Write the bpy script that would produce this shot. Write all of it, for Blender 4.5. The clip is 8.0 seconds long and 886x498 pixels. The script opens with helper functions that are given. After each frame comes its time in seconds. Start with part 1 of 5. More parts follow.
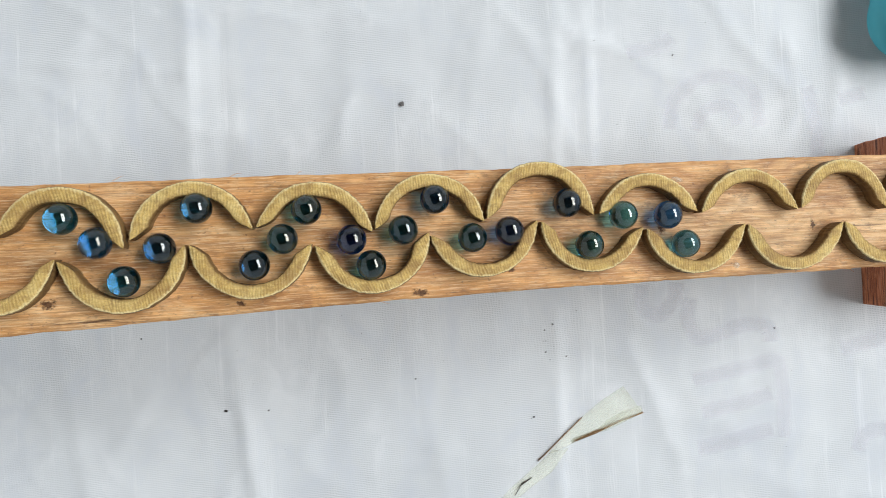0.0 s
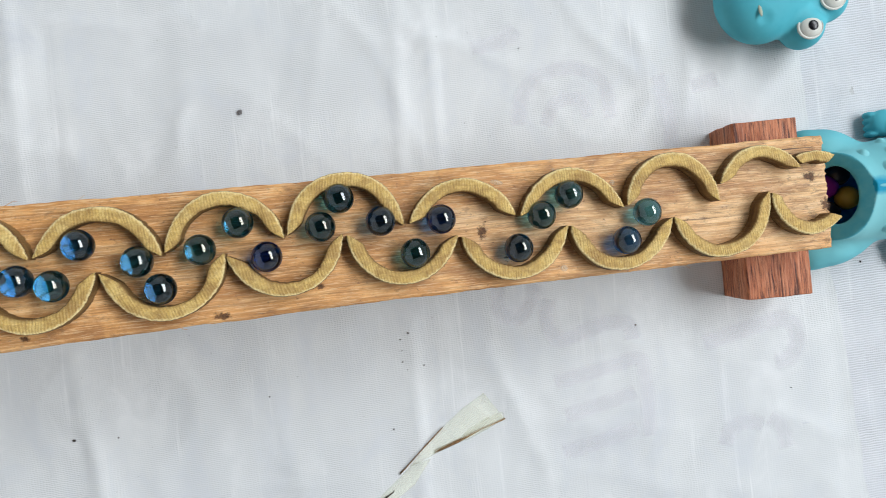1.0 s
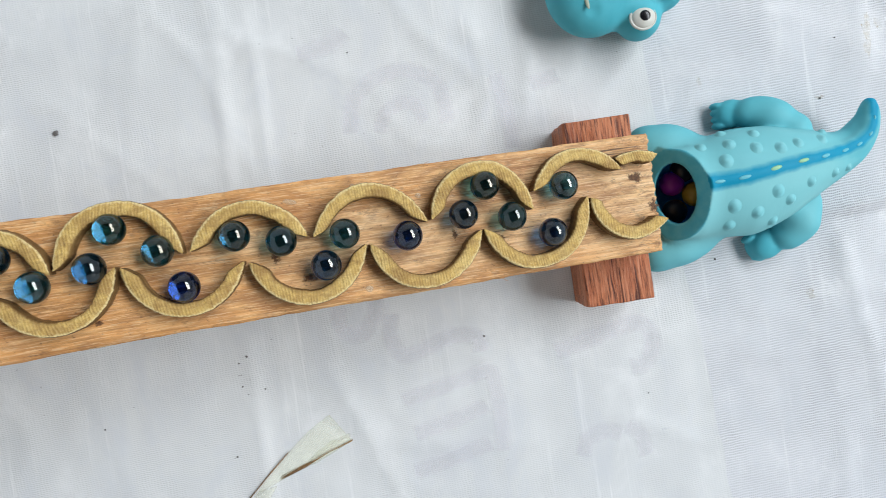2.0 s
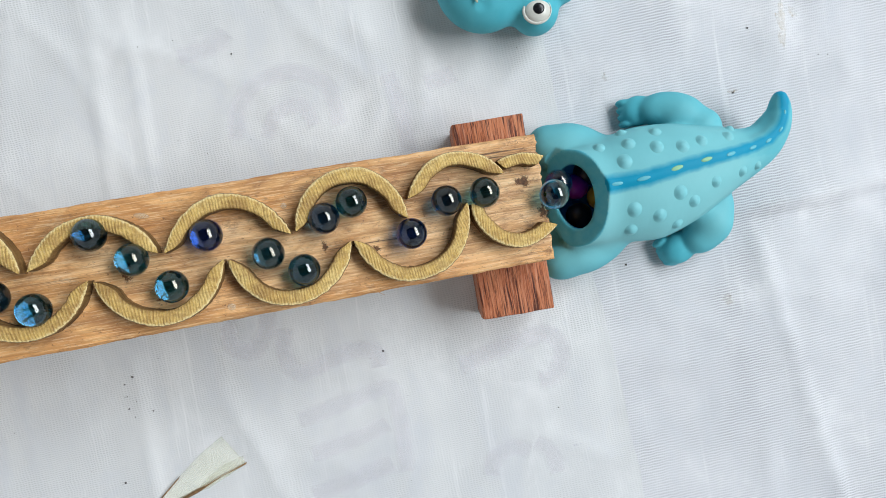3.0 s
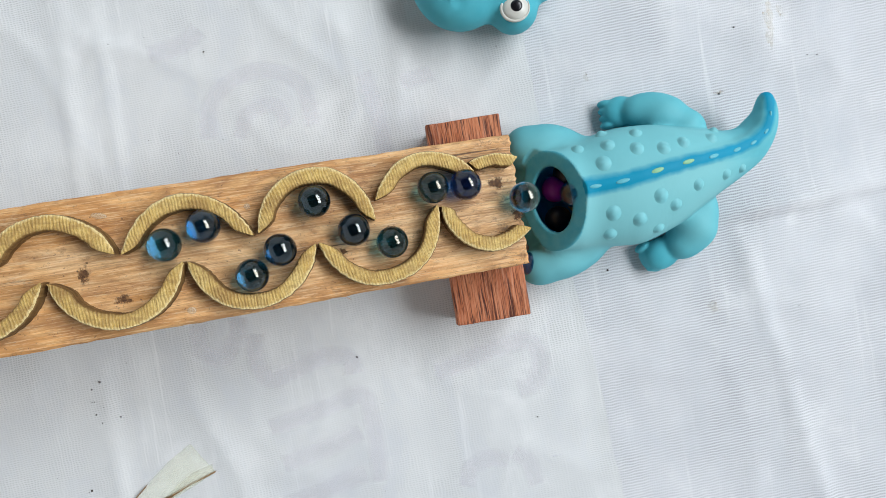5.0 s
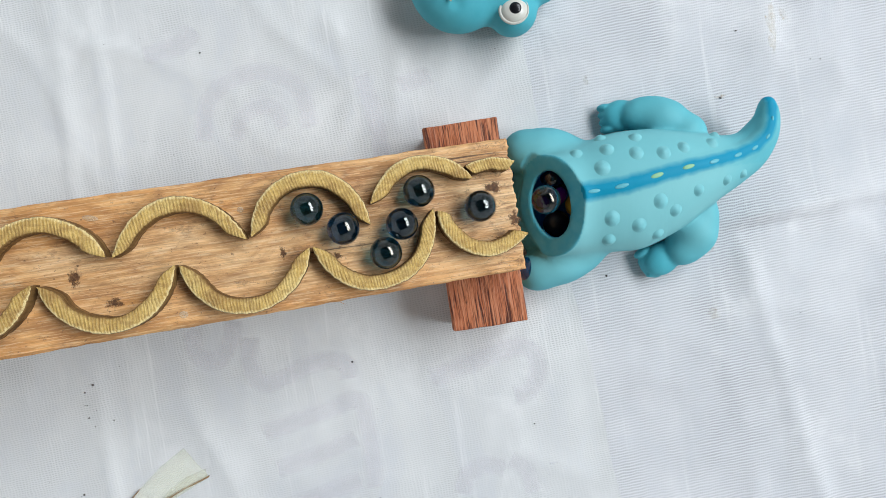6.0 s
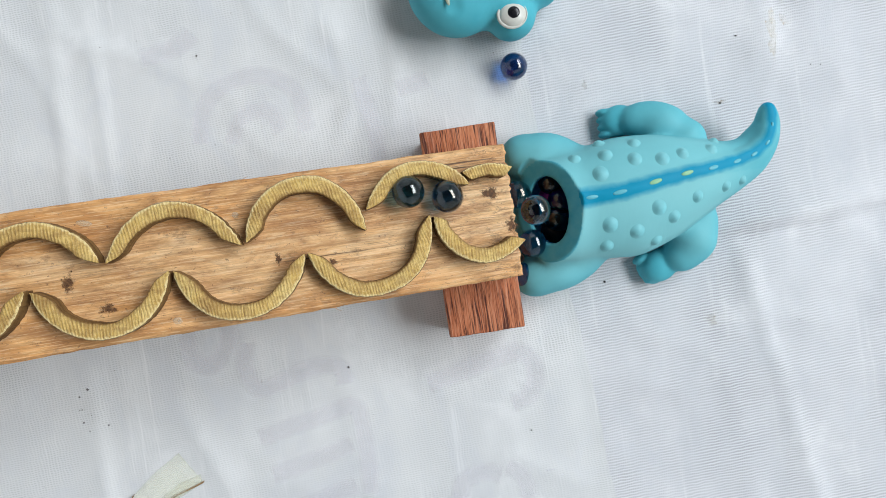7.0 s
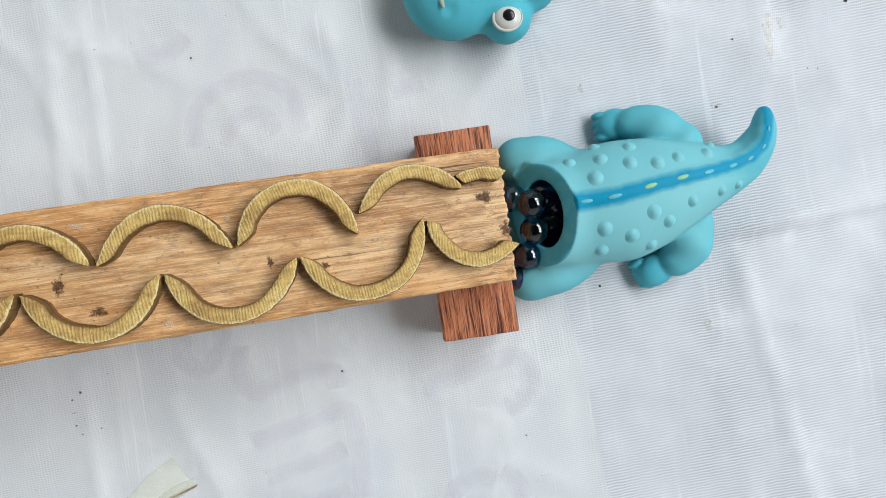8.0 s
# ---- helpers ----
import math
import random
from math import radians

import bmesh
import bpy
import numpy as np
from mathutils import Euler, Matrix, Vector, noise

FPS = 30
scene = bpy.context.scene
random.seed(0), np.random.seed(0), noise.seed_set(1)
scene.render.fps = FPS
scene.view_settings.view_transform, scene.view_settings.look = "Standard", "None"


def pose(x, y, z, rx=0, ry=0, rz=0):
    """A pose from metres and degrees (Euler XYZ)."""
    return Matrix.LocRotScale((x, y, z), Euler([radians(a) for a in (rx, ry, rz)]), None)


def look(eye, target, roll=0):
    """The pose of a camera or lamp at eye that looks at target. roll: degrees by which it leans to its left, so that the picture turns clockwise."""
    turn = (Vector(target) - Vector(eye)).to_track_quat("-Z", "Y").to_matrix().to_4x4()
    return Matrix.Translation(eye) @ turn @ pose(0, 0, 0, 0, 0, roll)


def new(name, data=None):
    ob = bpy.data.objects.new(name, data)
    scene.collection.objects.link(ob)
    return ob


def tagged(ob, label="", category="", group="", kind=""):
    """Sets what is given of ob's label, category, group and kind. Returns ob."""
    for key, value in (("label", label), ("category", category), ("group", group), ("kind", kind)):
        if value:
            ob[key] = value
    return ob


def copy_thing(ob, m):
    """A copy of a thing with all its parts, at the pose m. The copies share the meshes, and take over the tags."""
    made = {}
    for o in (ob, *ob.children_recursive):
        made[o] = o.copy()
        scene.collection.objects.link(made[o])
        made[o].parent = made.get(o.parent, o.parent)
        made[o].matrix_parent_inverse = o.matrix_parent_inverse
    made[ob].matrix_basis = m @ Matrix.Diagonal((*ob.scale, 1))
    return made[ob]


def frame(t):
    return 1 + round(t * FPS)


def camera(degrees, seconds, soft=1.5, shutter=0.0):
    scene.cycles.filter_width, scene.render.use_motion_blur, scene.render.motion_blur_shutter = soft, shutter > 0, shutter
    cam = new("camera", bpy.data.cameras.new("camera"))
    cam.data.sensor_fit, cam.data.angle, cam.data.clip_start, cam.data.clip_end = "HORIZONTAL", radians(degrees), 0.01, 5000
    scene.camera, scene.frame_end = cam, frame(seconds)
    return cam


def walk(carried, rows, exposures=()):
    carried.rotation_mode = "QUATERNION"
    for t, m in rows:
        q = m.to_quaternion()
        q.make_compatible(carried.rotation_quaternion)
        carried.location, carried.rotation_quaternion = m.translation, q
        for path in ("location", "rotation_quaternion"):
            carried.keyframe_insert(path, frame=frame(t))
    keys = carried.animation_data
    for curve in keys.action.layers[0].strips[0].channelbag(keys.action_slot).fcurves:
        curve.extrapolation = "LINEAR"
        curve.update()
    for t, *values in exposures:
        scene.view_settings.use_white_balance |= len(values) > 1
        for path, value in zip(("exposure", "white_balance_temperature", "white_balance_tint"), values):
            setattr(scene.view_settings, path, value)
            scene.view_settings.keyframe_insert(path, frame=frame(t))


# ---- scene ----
# ---- the camera and its walk ----
cam = camera(65.0, 8.0, soft=0.7, shutter=0.2)
WALK = [
    (0.0, -0.3409, -0.0154, 0.5099, 0.57, 0.74, -2.89),
    (0.5, -0.2938, -0.0119, 0.5006, 0.08, 0.01, -4.25),
    (1.0, -0.242, -0.0082, 0.4918, -0.44, -0.35, -5.77),
    (1.5, -0.1859, -0.0018, 0.4798, -1.17, -0.61, -7.25),
    (2.0, -0.1335, -0.0031, 0.4708, -1.53, -0.93, -8.48),
    (2.2, -0.112, -0.0042, 0.4639, -1.55, -0.89, -8.83),
    (3.3, -0.0593, -0.0091, 0.4443, -1.63, -0.88, -9.67),
    (3.5, -0.0575, -0.0103, 0.4435, -1.57, -0.81, -9.69),
    (4.0, -0.0533, -0.0127, 0.4409, -1.48, -0.66, -9.6),
    (4.5, -0.0491, -0.0125, 0.4375, -1.3, -0.51, -9.41),
    (6.0, -0.0417, -0.0113, 0.4299, -1.03, -0.04, -8.84),
    (6.5, -0.0398, -0.0088, 0.4282, -1.04, 0.03, -8.67),
    (7.0, -0.0391, -0.0084, 0.4273, -1.05, 0.02, -8.62),
    (7.5, -0.0374, -0.0073, 0.4253, -1.19, 0.01, -8.49),
    (8.0, -0.0347, -0.008, 0.4253, -0.9, 0.16, -8.43),
]
SLOPE, END_Z = 9.41, 0.0643      # the board's fall in degrees, height of its upper face at the low end
walk(cam, [(t, pose(x, y, z, rx, ry, rz)) for t, x, y, z, rx, ry, rz in WALK],
     exposures=[(0, 0.06), (2, 0.0), (3.3, -0.03), (8, -0.06)])

# ---- light: daylight through one large opening of a plain room ----
world = bpy.data.worlds.new("world")
scene.world = world
world.use_nodes = True
sky = world.node_tree.nodes.new("ShaderNodeTexSky")
sky.sky_type, sky.sun_disc = "NISHITA", False
sky.sun_elevation, sky.sun_rotation = radians(48), radians(85)
world.node_tree.links.new(sky.outputs[0], world.node_tree.nodes["Background"].inputs[0])
world.node_tree.nodes["Background"].inputs[1].default_value = 0.12
ROOM_TURN = 14                   # degrees from the board's line to the opening
ROOM = pose(0, 0, 0, 0, 0, ROOM_TURN)
lamp = bpy.data.lights.new("window_light", "AREA")
lamp.shape, lamp.size, lamp.size_y, lamp.energy, lamp.color = "RECTANGLE", 4.6, 1.5, 272, (0.90, 0.955, 1.0)
lamp_ob = new("window_light", lamp)
lamp_ob.matrix_world = ROOM @ look((2.9, 0.0, 3.2), (0.0, 0.0, 0.6))

# ---- materials ----


class Nodes:
    """A short way to write a node material."""

    def __init__(self, name):
        self.mat = bpy.data.materials.new(name)
        self.mat.use_nodes = True
        self.tree = self.mat.node_tree
        self.bsdf = self.tree.nodes["Principled BSDF"]

    def add(self, kind, **given):
        node = self.tree.nodes.new("ShaderNode" + kind)
        for key, value in given.items():
            node.inputs[key.replace("_", " ").capitalize() if key.islower() else key].default_value = value
        return node

    def link(self, a, b):
        self.tree.links.new(a, b)

    def coords(self, scale=(1, 1, 1), turn=(0, 0, 0), kind="Object"):
        tc = self.tree.nodes.new("ShaderNodeTexCoord")
        mp = self.tree.nodes.new("ShaderNodeMapping")
        mp.inputs["Scale"].default_value = scale
        mp.inputs["Rotation"].default_value = [radians(a) for a in turn]
        self.link(tc.outputs[kind], mp.inputs[0])
        return mp.outputs[0]

    def noise(self, vec, scale, detail=4, rough=0.55, distort=0.0):
        n = self.tree.nodes.new("ShaderNodeTexNoise")
        n.inputs["Scale"].default_value, n.inputs["Detail"].default_value = scale, detail
        n.inputs["Roughness"].default_value, n.inputs["Distortion"].default_value = rough, distort
        self.link(vec, n.inputs["Vector"])
        return n.outputs[0]

    def wave(self, vec, scale, axis="X", distort=0.0, detail=1.0):
        n = self.tree.nodes.new("ShaderNodeTexWave")
        n.wave_type, n.bands_direction = "BANDS", axis
        n.inputs["Scale"].default_value, n.inputs["Distortion"].default_value = scale, distort
        n.inputs["Detail"].default_value = detail
        self.link(vec, n.inputs["Vector"])
        return n.outputs["Fac"]

    def ramp(self, fac, stops):
        r = self.tree.nodes.new("ShaderNodeValToRGB")
        e = r.color_ramp.elements
        while len(e) < len(stops):
            e.new(0.5)
        for el, (at, col) in zip(e, stops):
            el.position = at
            el.color = (*col, 1) if len(col) == 3 else col
        self.link(fac, r.inputs[0])
        return r.outputs[0]

    def mix(self, fac, a, b, how="MIX"):
        m = self.tree.nodes.new("ShaderNodeMix")
        m.data_type, m.blend_type = "RGBA", how
        for sock, value in ((m.inputs[0], fac), (m.inputs[6], a), (m.inputs[7], b)):
            if isinstance(value, (int, float)):
                sock.default_value = value
            elif isinstance(value, tuple):
                sock.default_value = (*value, 1)
            else:
                self.link(value, sock)
        return m.outputs[2]

    def maths(self, how, a, b=0.5):
        m = self.tree.nodes.new("ShaderNodeMath")
        m.operation = how
        for sock, value in zip(m.inputs, (a, b)):
            if isinstance(value, (int, float)):
                sock.default_value = value
            else:
                self.link(value, sock)
        return m.outputs[0]

    def bump(self, height, strength, distance):
        b = self.tree.nodes.new("ShaderNodeBump")
        b.inputs["Strength"].default_value, b.inputs["Distance"].default_value = strength, distance
        self.link(height, b.inputs["Height"])
        self.link(b.outputs[0], self.bsdf.inputs["Normal"])
        return self

    def colour(self, value):
        if isinstance(value, tuple):
            self.bsdf.inputs["Base Color"].default_value = (*value, 1)
        else:
            self.link(value, self.bsdf.inputs["Base Color"])
        return self

    def gloss(self, rough, spec=0.5, metal=0.0):
        if isinstance(rough, (int, float)):
            self.bsdf.inputs["Roughness"].default_value = rough
        else:
            self.link(rough, self.bsdf.inputs["Roughness"])
        self.bsdf.inputs["Specular IOR Level"].default_value = spec
        self.bsdf.inputs["Metallic"].default_value = metal
        return self

    def attribute(self, name):
        a = self.tree.nodes.new("ShaderNodeAttribute")
        a.attribute_name = name
        return a.outputs["Fac"]


def board_wood():
    n = Nodes("pale_board_wood")
    tc = n.tree.nodes.new("ShaderNodeTexCoord")
    sep = n.tree.nodes.new("ShaderNodeSeparateXYZ")
    n.link(tc.outputs["Object"], sep.inputs[0])
    grain = n.noise(n.coords((5, 105, 60)), 1.0, 6, 0.6, 1.1)
    fine = n.noise(n.coords((38, 900, 500)), 1.0, 4, 0.65)
    broad = n.noise(n.coords((9, 28, 10)), 1.0, 4, 0.6, 1.2)
    worn = n.noise(n.coords((22, 46, 30)), 1.0, 5, 0.65, 0.9)
    pale = n.ramp(grain, [(0.30, (0.58, 0.33, 0.135)), (0.47, (0.80, 0.495, 0.235)), (0.68, (0.88, 0.62, 0.34))])
    warm = n.ramp(grain, [(0.30, (0.47, 0.205, 0.058)), (0.48, (0.72, 0.36, 0.125)), (0.70, (0.82, 0.48, 0.205))])
    across = n.maths("MULTIPLY", n.maths("ABSOLUTE", sep.outputs[1]), 14.0)
    along = n.maths("ADD", n.maths("MULTIPLY", sep.outputs[0], -1.7), n.maths("MULTIPLY", n.maths("SUBTRACT", broad, 0.5), 1.9))
    along = n.maths("ADD", along, n.maths("MULTIPLY", n.maths("SUBTRACT", across, 0.12), 0.95))
    col = n.mix(n.ramp(along, [(0.02, (0, 0, 0)), (0.55, (1, 1, 1))]), pale, warm)
    # growth rings cut lengthwise, wavering
    rings = n.wave(n.coords((1.6, 36, 10)), 1.6, "Y", 7.0, 3.0)
    col = n.mix(n.maths("MULTIPLY", n.ramp(rings, [(0.55, (0, 0, 0)), (0.95, (1, 1, 1))]), 0.34), col, (0.36, 0.155, 0.045))
    # handled, greasy patches and paler scraped ones
    col = n.mix(n.maths("MULTIPLY", n.ramp(worn, [(0.47, (0, 0, 0)), (0.66, (1, 1, 1))]), 0.7), col, (0.36, 0.15, 0.05))
    col = n.mix(n.maths("MULTIPLY", n.ramp(worn, [(0.28, (1, 1, 1)), (0.45, (0, 0, 0))]), 0.35), col, (0.82, 0.61, 0.37))
    smudge = n.noise(n.coords((70, 130, 60), (0, 0, 20)), 1.0, 6, 0.78)
    col = n.mix(n.maths("MULTIPLY", n.ramp(smudge, [(0.56, (0, 0, 0)), (0.66, (1, 1, 1))]), 0.6), col, (0.19, 0.10, 0.05))
    grime = n.noise(n.coords((16, 52, 30), (0, 0, -9)), 1.0, 7, 0.72, 1.4)
    col = n.mix(n.maths("MULTIPLY", n.ramp(grime, [(0.50, (0, 0, 0)), (0.64, (1, 1, 1))]), 0.5), col, (0.30, 0.15, 0.065))
    scuff = n.noise(n.coords((330, 420, 300)), 1.0, 5, 0.75)
    col = n.mix(n.maths("MULTIPLY", n.ramp(scuff, [(0.60, (0, 0, 0)), (0.66, (1, 1, 1))]), 0.75), col, (0.13, 0.065, 0.035))
    # long dark streaks that come and go
    streak = n.noise(n.coords((4, 330, 90)), 1.0, 6, 0.7, 0.9)
    patchy = n.ramp(n.noise(n.coords((12, 40, 20), (0, 0, 7)), 1.0, 3), [(0.4, (0.12, 0.12, 0.12)), (0.6, (1, 1, 1))])
    dry = n.maths("MAXIMUM", n.maths("ADD", n.maths("MULTIPLY", sep.outputs[0], 4.5), 1.0), 0.5)
    lines = n.maths("MULTIPLY", n.ramp(streak, [(0.37, (1, 1, 1)), (0.45, (0, 0, 0))]), patchy)
    col = n.mix(n.maths("MULTIPLY", lines, 0.5), col, (0.24, 0.11, 0.04))
    hairs = n.maths("MULTIPLY", n.ramp(fine, [(0.36, (1, 1, 1)), (0.45, (0, 0, 0))]), n.maths("MULTIPLY", dry, 0.6))
    col = n.mix(hairs, col, (0.25, 0.12, 0.05))
    col = n.mix(n.maths("MULTIPLY", n.ramp(fine, [(0.56, (0, 0, 0)), (0.70, (1, 1, 1))]), 0.3), col, (0.86, 0.69, 0.47))
    fuzz = n.noise(n.coords((70, 1250, 900)), 1.0, 3, 0.7, 0.3)
    col = n.mix(n.maths("MULTIPLY", n.ramp(fuzz, [(0.40, (1, 1, 1)), (0.47, (0, 0, 0))]), n.maths("MULTIPLY", patchy, 0.48)), col, (0.25, 0.115, 0.045))
    col = n.mix(n.maths("MULTIPLY", n.ramp(fuzz, [(0.54, (0, 0, 0)), (0.62, (1, 1, 1))]), 0.38), col, (0.92, 0.70, 0.43))
    # thin cracks along the grain
    crack = n.noise(n.coords((5, 210, 60), (0, 0, 1)), 1.0, 5, 0.6, 0.5)
    col = n.mix(n.maths("MULTIPLY", n.ramp(crack, [(0.315, (1, 1, 1)), (0.345, (0, 0, 0))]), 0.85), col, (0.07, 0.035, 0.018))
    # torn, blackened fibres at the low end
    torn = n.noise(n.coords((95, 190, 90)), 1.0, 5, 0.75, 0.6)
    low = n.ramp(n.maths("ADD", sep.outputs[0], 0.036), [(0.0, (0, 0, 0)), (0.024, (1, 1, 1))])
    col = n.mix(n.maths("MULTIPLY", n.maths("MULTIPLY", n.ramp(torn, [(0.53, (0, 0, 0)), (0.66, (1, 1, 1))]), low), 0.7), col, (0.11, 0.055, 0.03))
    n.colour(col).gloss(0.5, 0.35)
    return n.bump(n.mix(0.5, n.mix(0.3, fine, torn), streak), 1.0, 0.0011).mat


def ring_wood():
    n = Nodes("sawn_cane")
    at = n.tree.nodes.new("ShaderNodeAttribute")
    at.attribute_name = "lay"

    def laid(scale):
        mp = n.tree.nodes.new("ShaderNodeMapping")
        mp.inputs["Scale"].default_value = scale
        n.link(at.outputs["Vector"], mp.inputs[0])
        return mp.outputs[0]
    hatch = n.noise(laid((1.5, 0.13, 1)), 1.0, 4, 0.7, 0.4)
    fibre = n.noise(n.coords(), 1000, 4, 0.75)
    blotch = n.noise(n.coords(), 70, 5, 0.65)
    col = n.ramp(blotch, [(0.3, (0.36, 0.20, 0.052)), (0.5, (0.60, 0.385, 0.105)), (0.7, (0.72, 0.52, 0.185))])
    col = n.mix(n.maths("MULTIPLY", n.ramp(hatch, [(0.33, (1, 1, 1)), (0.47, (0, 0, 0))]), 0.7), col, (0.17, 0.09, 0.028))
    col = n.mix(n.maths("MULTIPLY", n.ramp(hatch, [(0.55, (0, 0, 0)), (0.7, (1, 1, 1))]), 0.5), col, (0.70, 0.53, 0.24))
    cut = n.tree.nodes.new("ShaderNodeTexWave")
    cut.inputs["Scale"].default_value, cut.inputs["Distortion"].default_value, cut.inputs["Detail"].default_value = 0.21, 9.0, 4.0
    cut.inputs["Detail Scale"].default_value = 0.35
    n.link(laid((1, 1, 1)), cut.inputs["Vector"])
    deep = n.ramp(n.noise(laid((0.13, 0.10, 1)), 1.0, 3, 0.6), [(0.46, (0.0, 0.0, 0.0)), (0.66, (1, 1, 1))])
    col = n.mix(n.maths("MULTIPLY", n.ramp(cut.outputs["Fac"], [(0.10, (1, 1, 1)), (0.40, (0, 0, 0))]), n.maths("MULTIPLY", deep, 0.5)), col, (0.20, 0.115, 0.038))
    col = n.mix(n.maths("MULTIPLY", n.ramp(cut.outputs["Fac"], [(0.6, (0, 0, 0)), (0.95, (1, 1, 1))]), 0.22), col, (0.74, 0.58, 0.27))
    col = n.mix(n.maths("MULTIPLY", n.ramp(fibre, [(0.35, (1, 1, 1)), (0.48, (0, 0, 0))]), 0.4), col, (0.19, 0.105, 0.035))
    col = n.mix(n.maths("MULTIPLY", n.ramp(fibre, [(0.55, (0, 0, 0)), (0.68, (1, 1, 1))]), 0.25), col, (0.80, 0.66, 0.40))
    # weathered rim and brown patches
    patch = n.noise(laid((0.11, 0.2, 1)), 1.0, 5, 0.7, 0.8)
    col = n.mix(n.maths("MULTIPLY", n.ramp(patch, [(0.46, (0, 0, 0)), (0.66, (1, 1, 1))]), 0.6), col, (0.30, 0.165, 0.05))
    ragged = n.maths("ADD", n.attribute("rim"), n.maths("MULTIPLY", n.maths("SUBTRACT", n.noise(laid((0.9, 0.5, 1)), 1.0, 4, 0.7), 0.5), 0.55))
    col = n.mix(n.maths("MULTIPLY", n.ramp(ragged, [(0.04, (1, 1, 1)), (0.24, (0, 0, 0))]), 0.6), col, (0.20, 0.10, 0.032))
    col = n.mix(n.maths("MULTIPLY", n.ramp(ragged, [(0.80, (0, 0, 0)), (0.92, (1, 1, 1))]), 0.75), col, (0.80, 0.65, 0.33))
    geo = n.tree.nodes.new("ShaderNodeNewGeometry")
    sep = n.tree.nodes.new("ShaderNodeSeparateXYZ")
    n.link(geo.outputs["True Normal"], sep.inputs[0])
    # upright walls: brown cane, darkened further to hold the shade beside the rings
    side = n.ramp(sep.outputs[2], [(0.30, (1, 1, 1)), (0.62, (0, 0, 0))])
    shaded_side = n.ramp(n.noise(n.coords((60, 60, 300)), 1.0, 5), [(0.3, (0.07, 0.034, 0.012)), (0.7, (0.25, 0.14, 0.047))])
    n.colour(n.mix(side, col, shaded_side)).gloss(0.6, 0.3)
    return n.bump(n.mix(0.25, n.mix(0.5, hatch, fibre), cut.outputs["Fac"]), 0.9, 0.0007).mat


def block_wood():
    n = Nodes("red_brown_hardwood")
    grain = n.noise(n.coords((210, 9, 120)), 1.0, 5, 0.65, 0.3)
    pores = n.noise(n.coords((820, 34, 520)), 1.0, 3, 0.6)
    col = n.ramp(grain, [(0.28, (0.26, 0.068, 0.03)), (0.48, (0.48, 0.15, 0.062)), (0.7, (0.60, 0.24, 0.115))])
    col = n.mix(n.maths("MULTIPLY", n.ramp(pores, [(0.38, (1, 1, 1)), (0.47, (0, 0, 0))]), 0.9), col, (0.045, 0.012, 0.01))
    col = n.mix(n.maths("MULTIPLY", n.ramp(pores, [(0.56, (0, 0, 0)), (0.66, (1, 1, 1))]), 0.45), col, (0.58, 0.30, 0.19))
    thin = n.noise(n.coords((1900, 70, 1200)), 1.0, 3, 0.65)
    col = n.mix(n.maths("MULTIPLY", n.ramp(thin, [(0.38, (1, 1, 1)), (0.49, (0, 0, 0))]), 0.75), col, (0.07, 0.018, 0.012))
    col = n.mix(n.maths("MULTIPLY", n.ramp(thin, [(0.54, (0, 0, 0)), (0.66, (1, 1, 1))]), 0.5), col, (0.66, 0.33, 0.20))
    n.colour(col).gloss(0.55, 0.3)
    return n.bump(pores, 0.6, 0.0005).mat


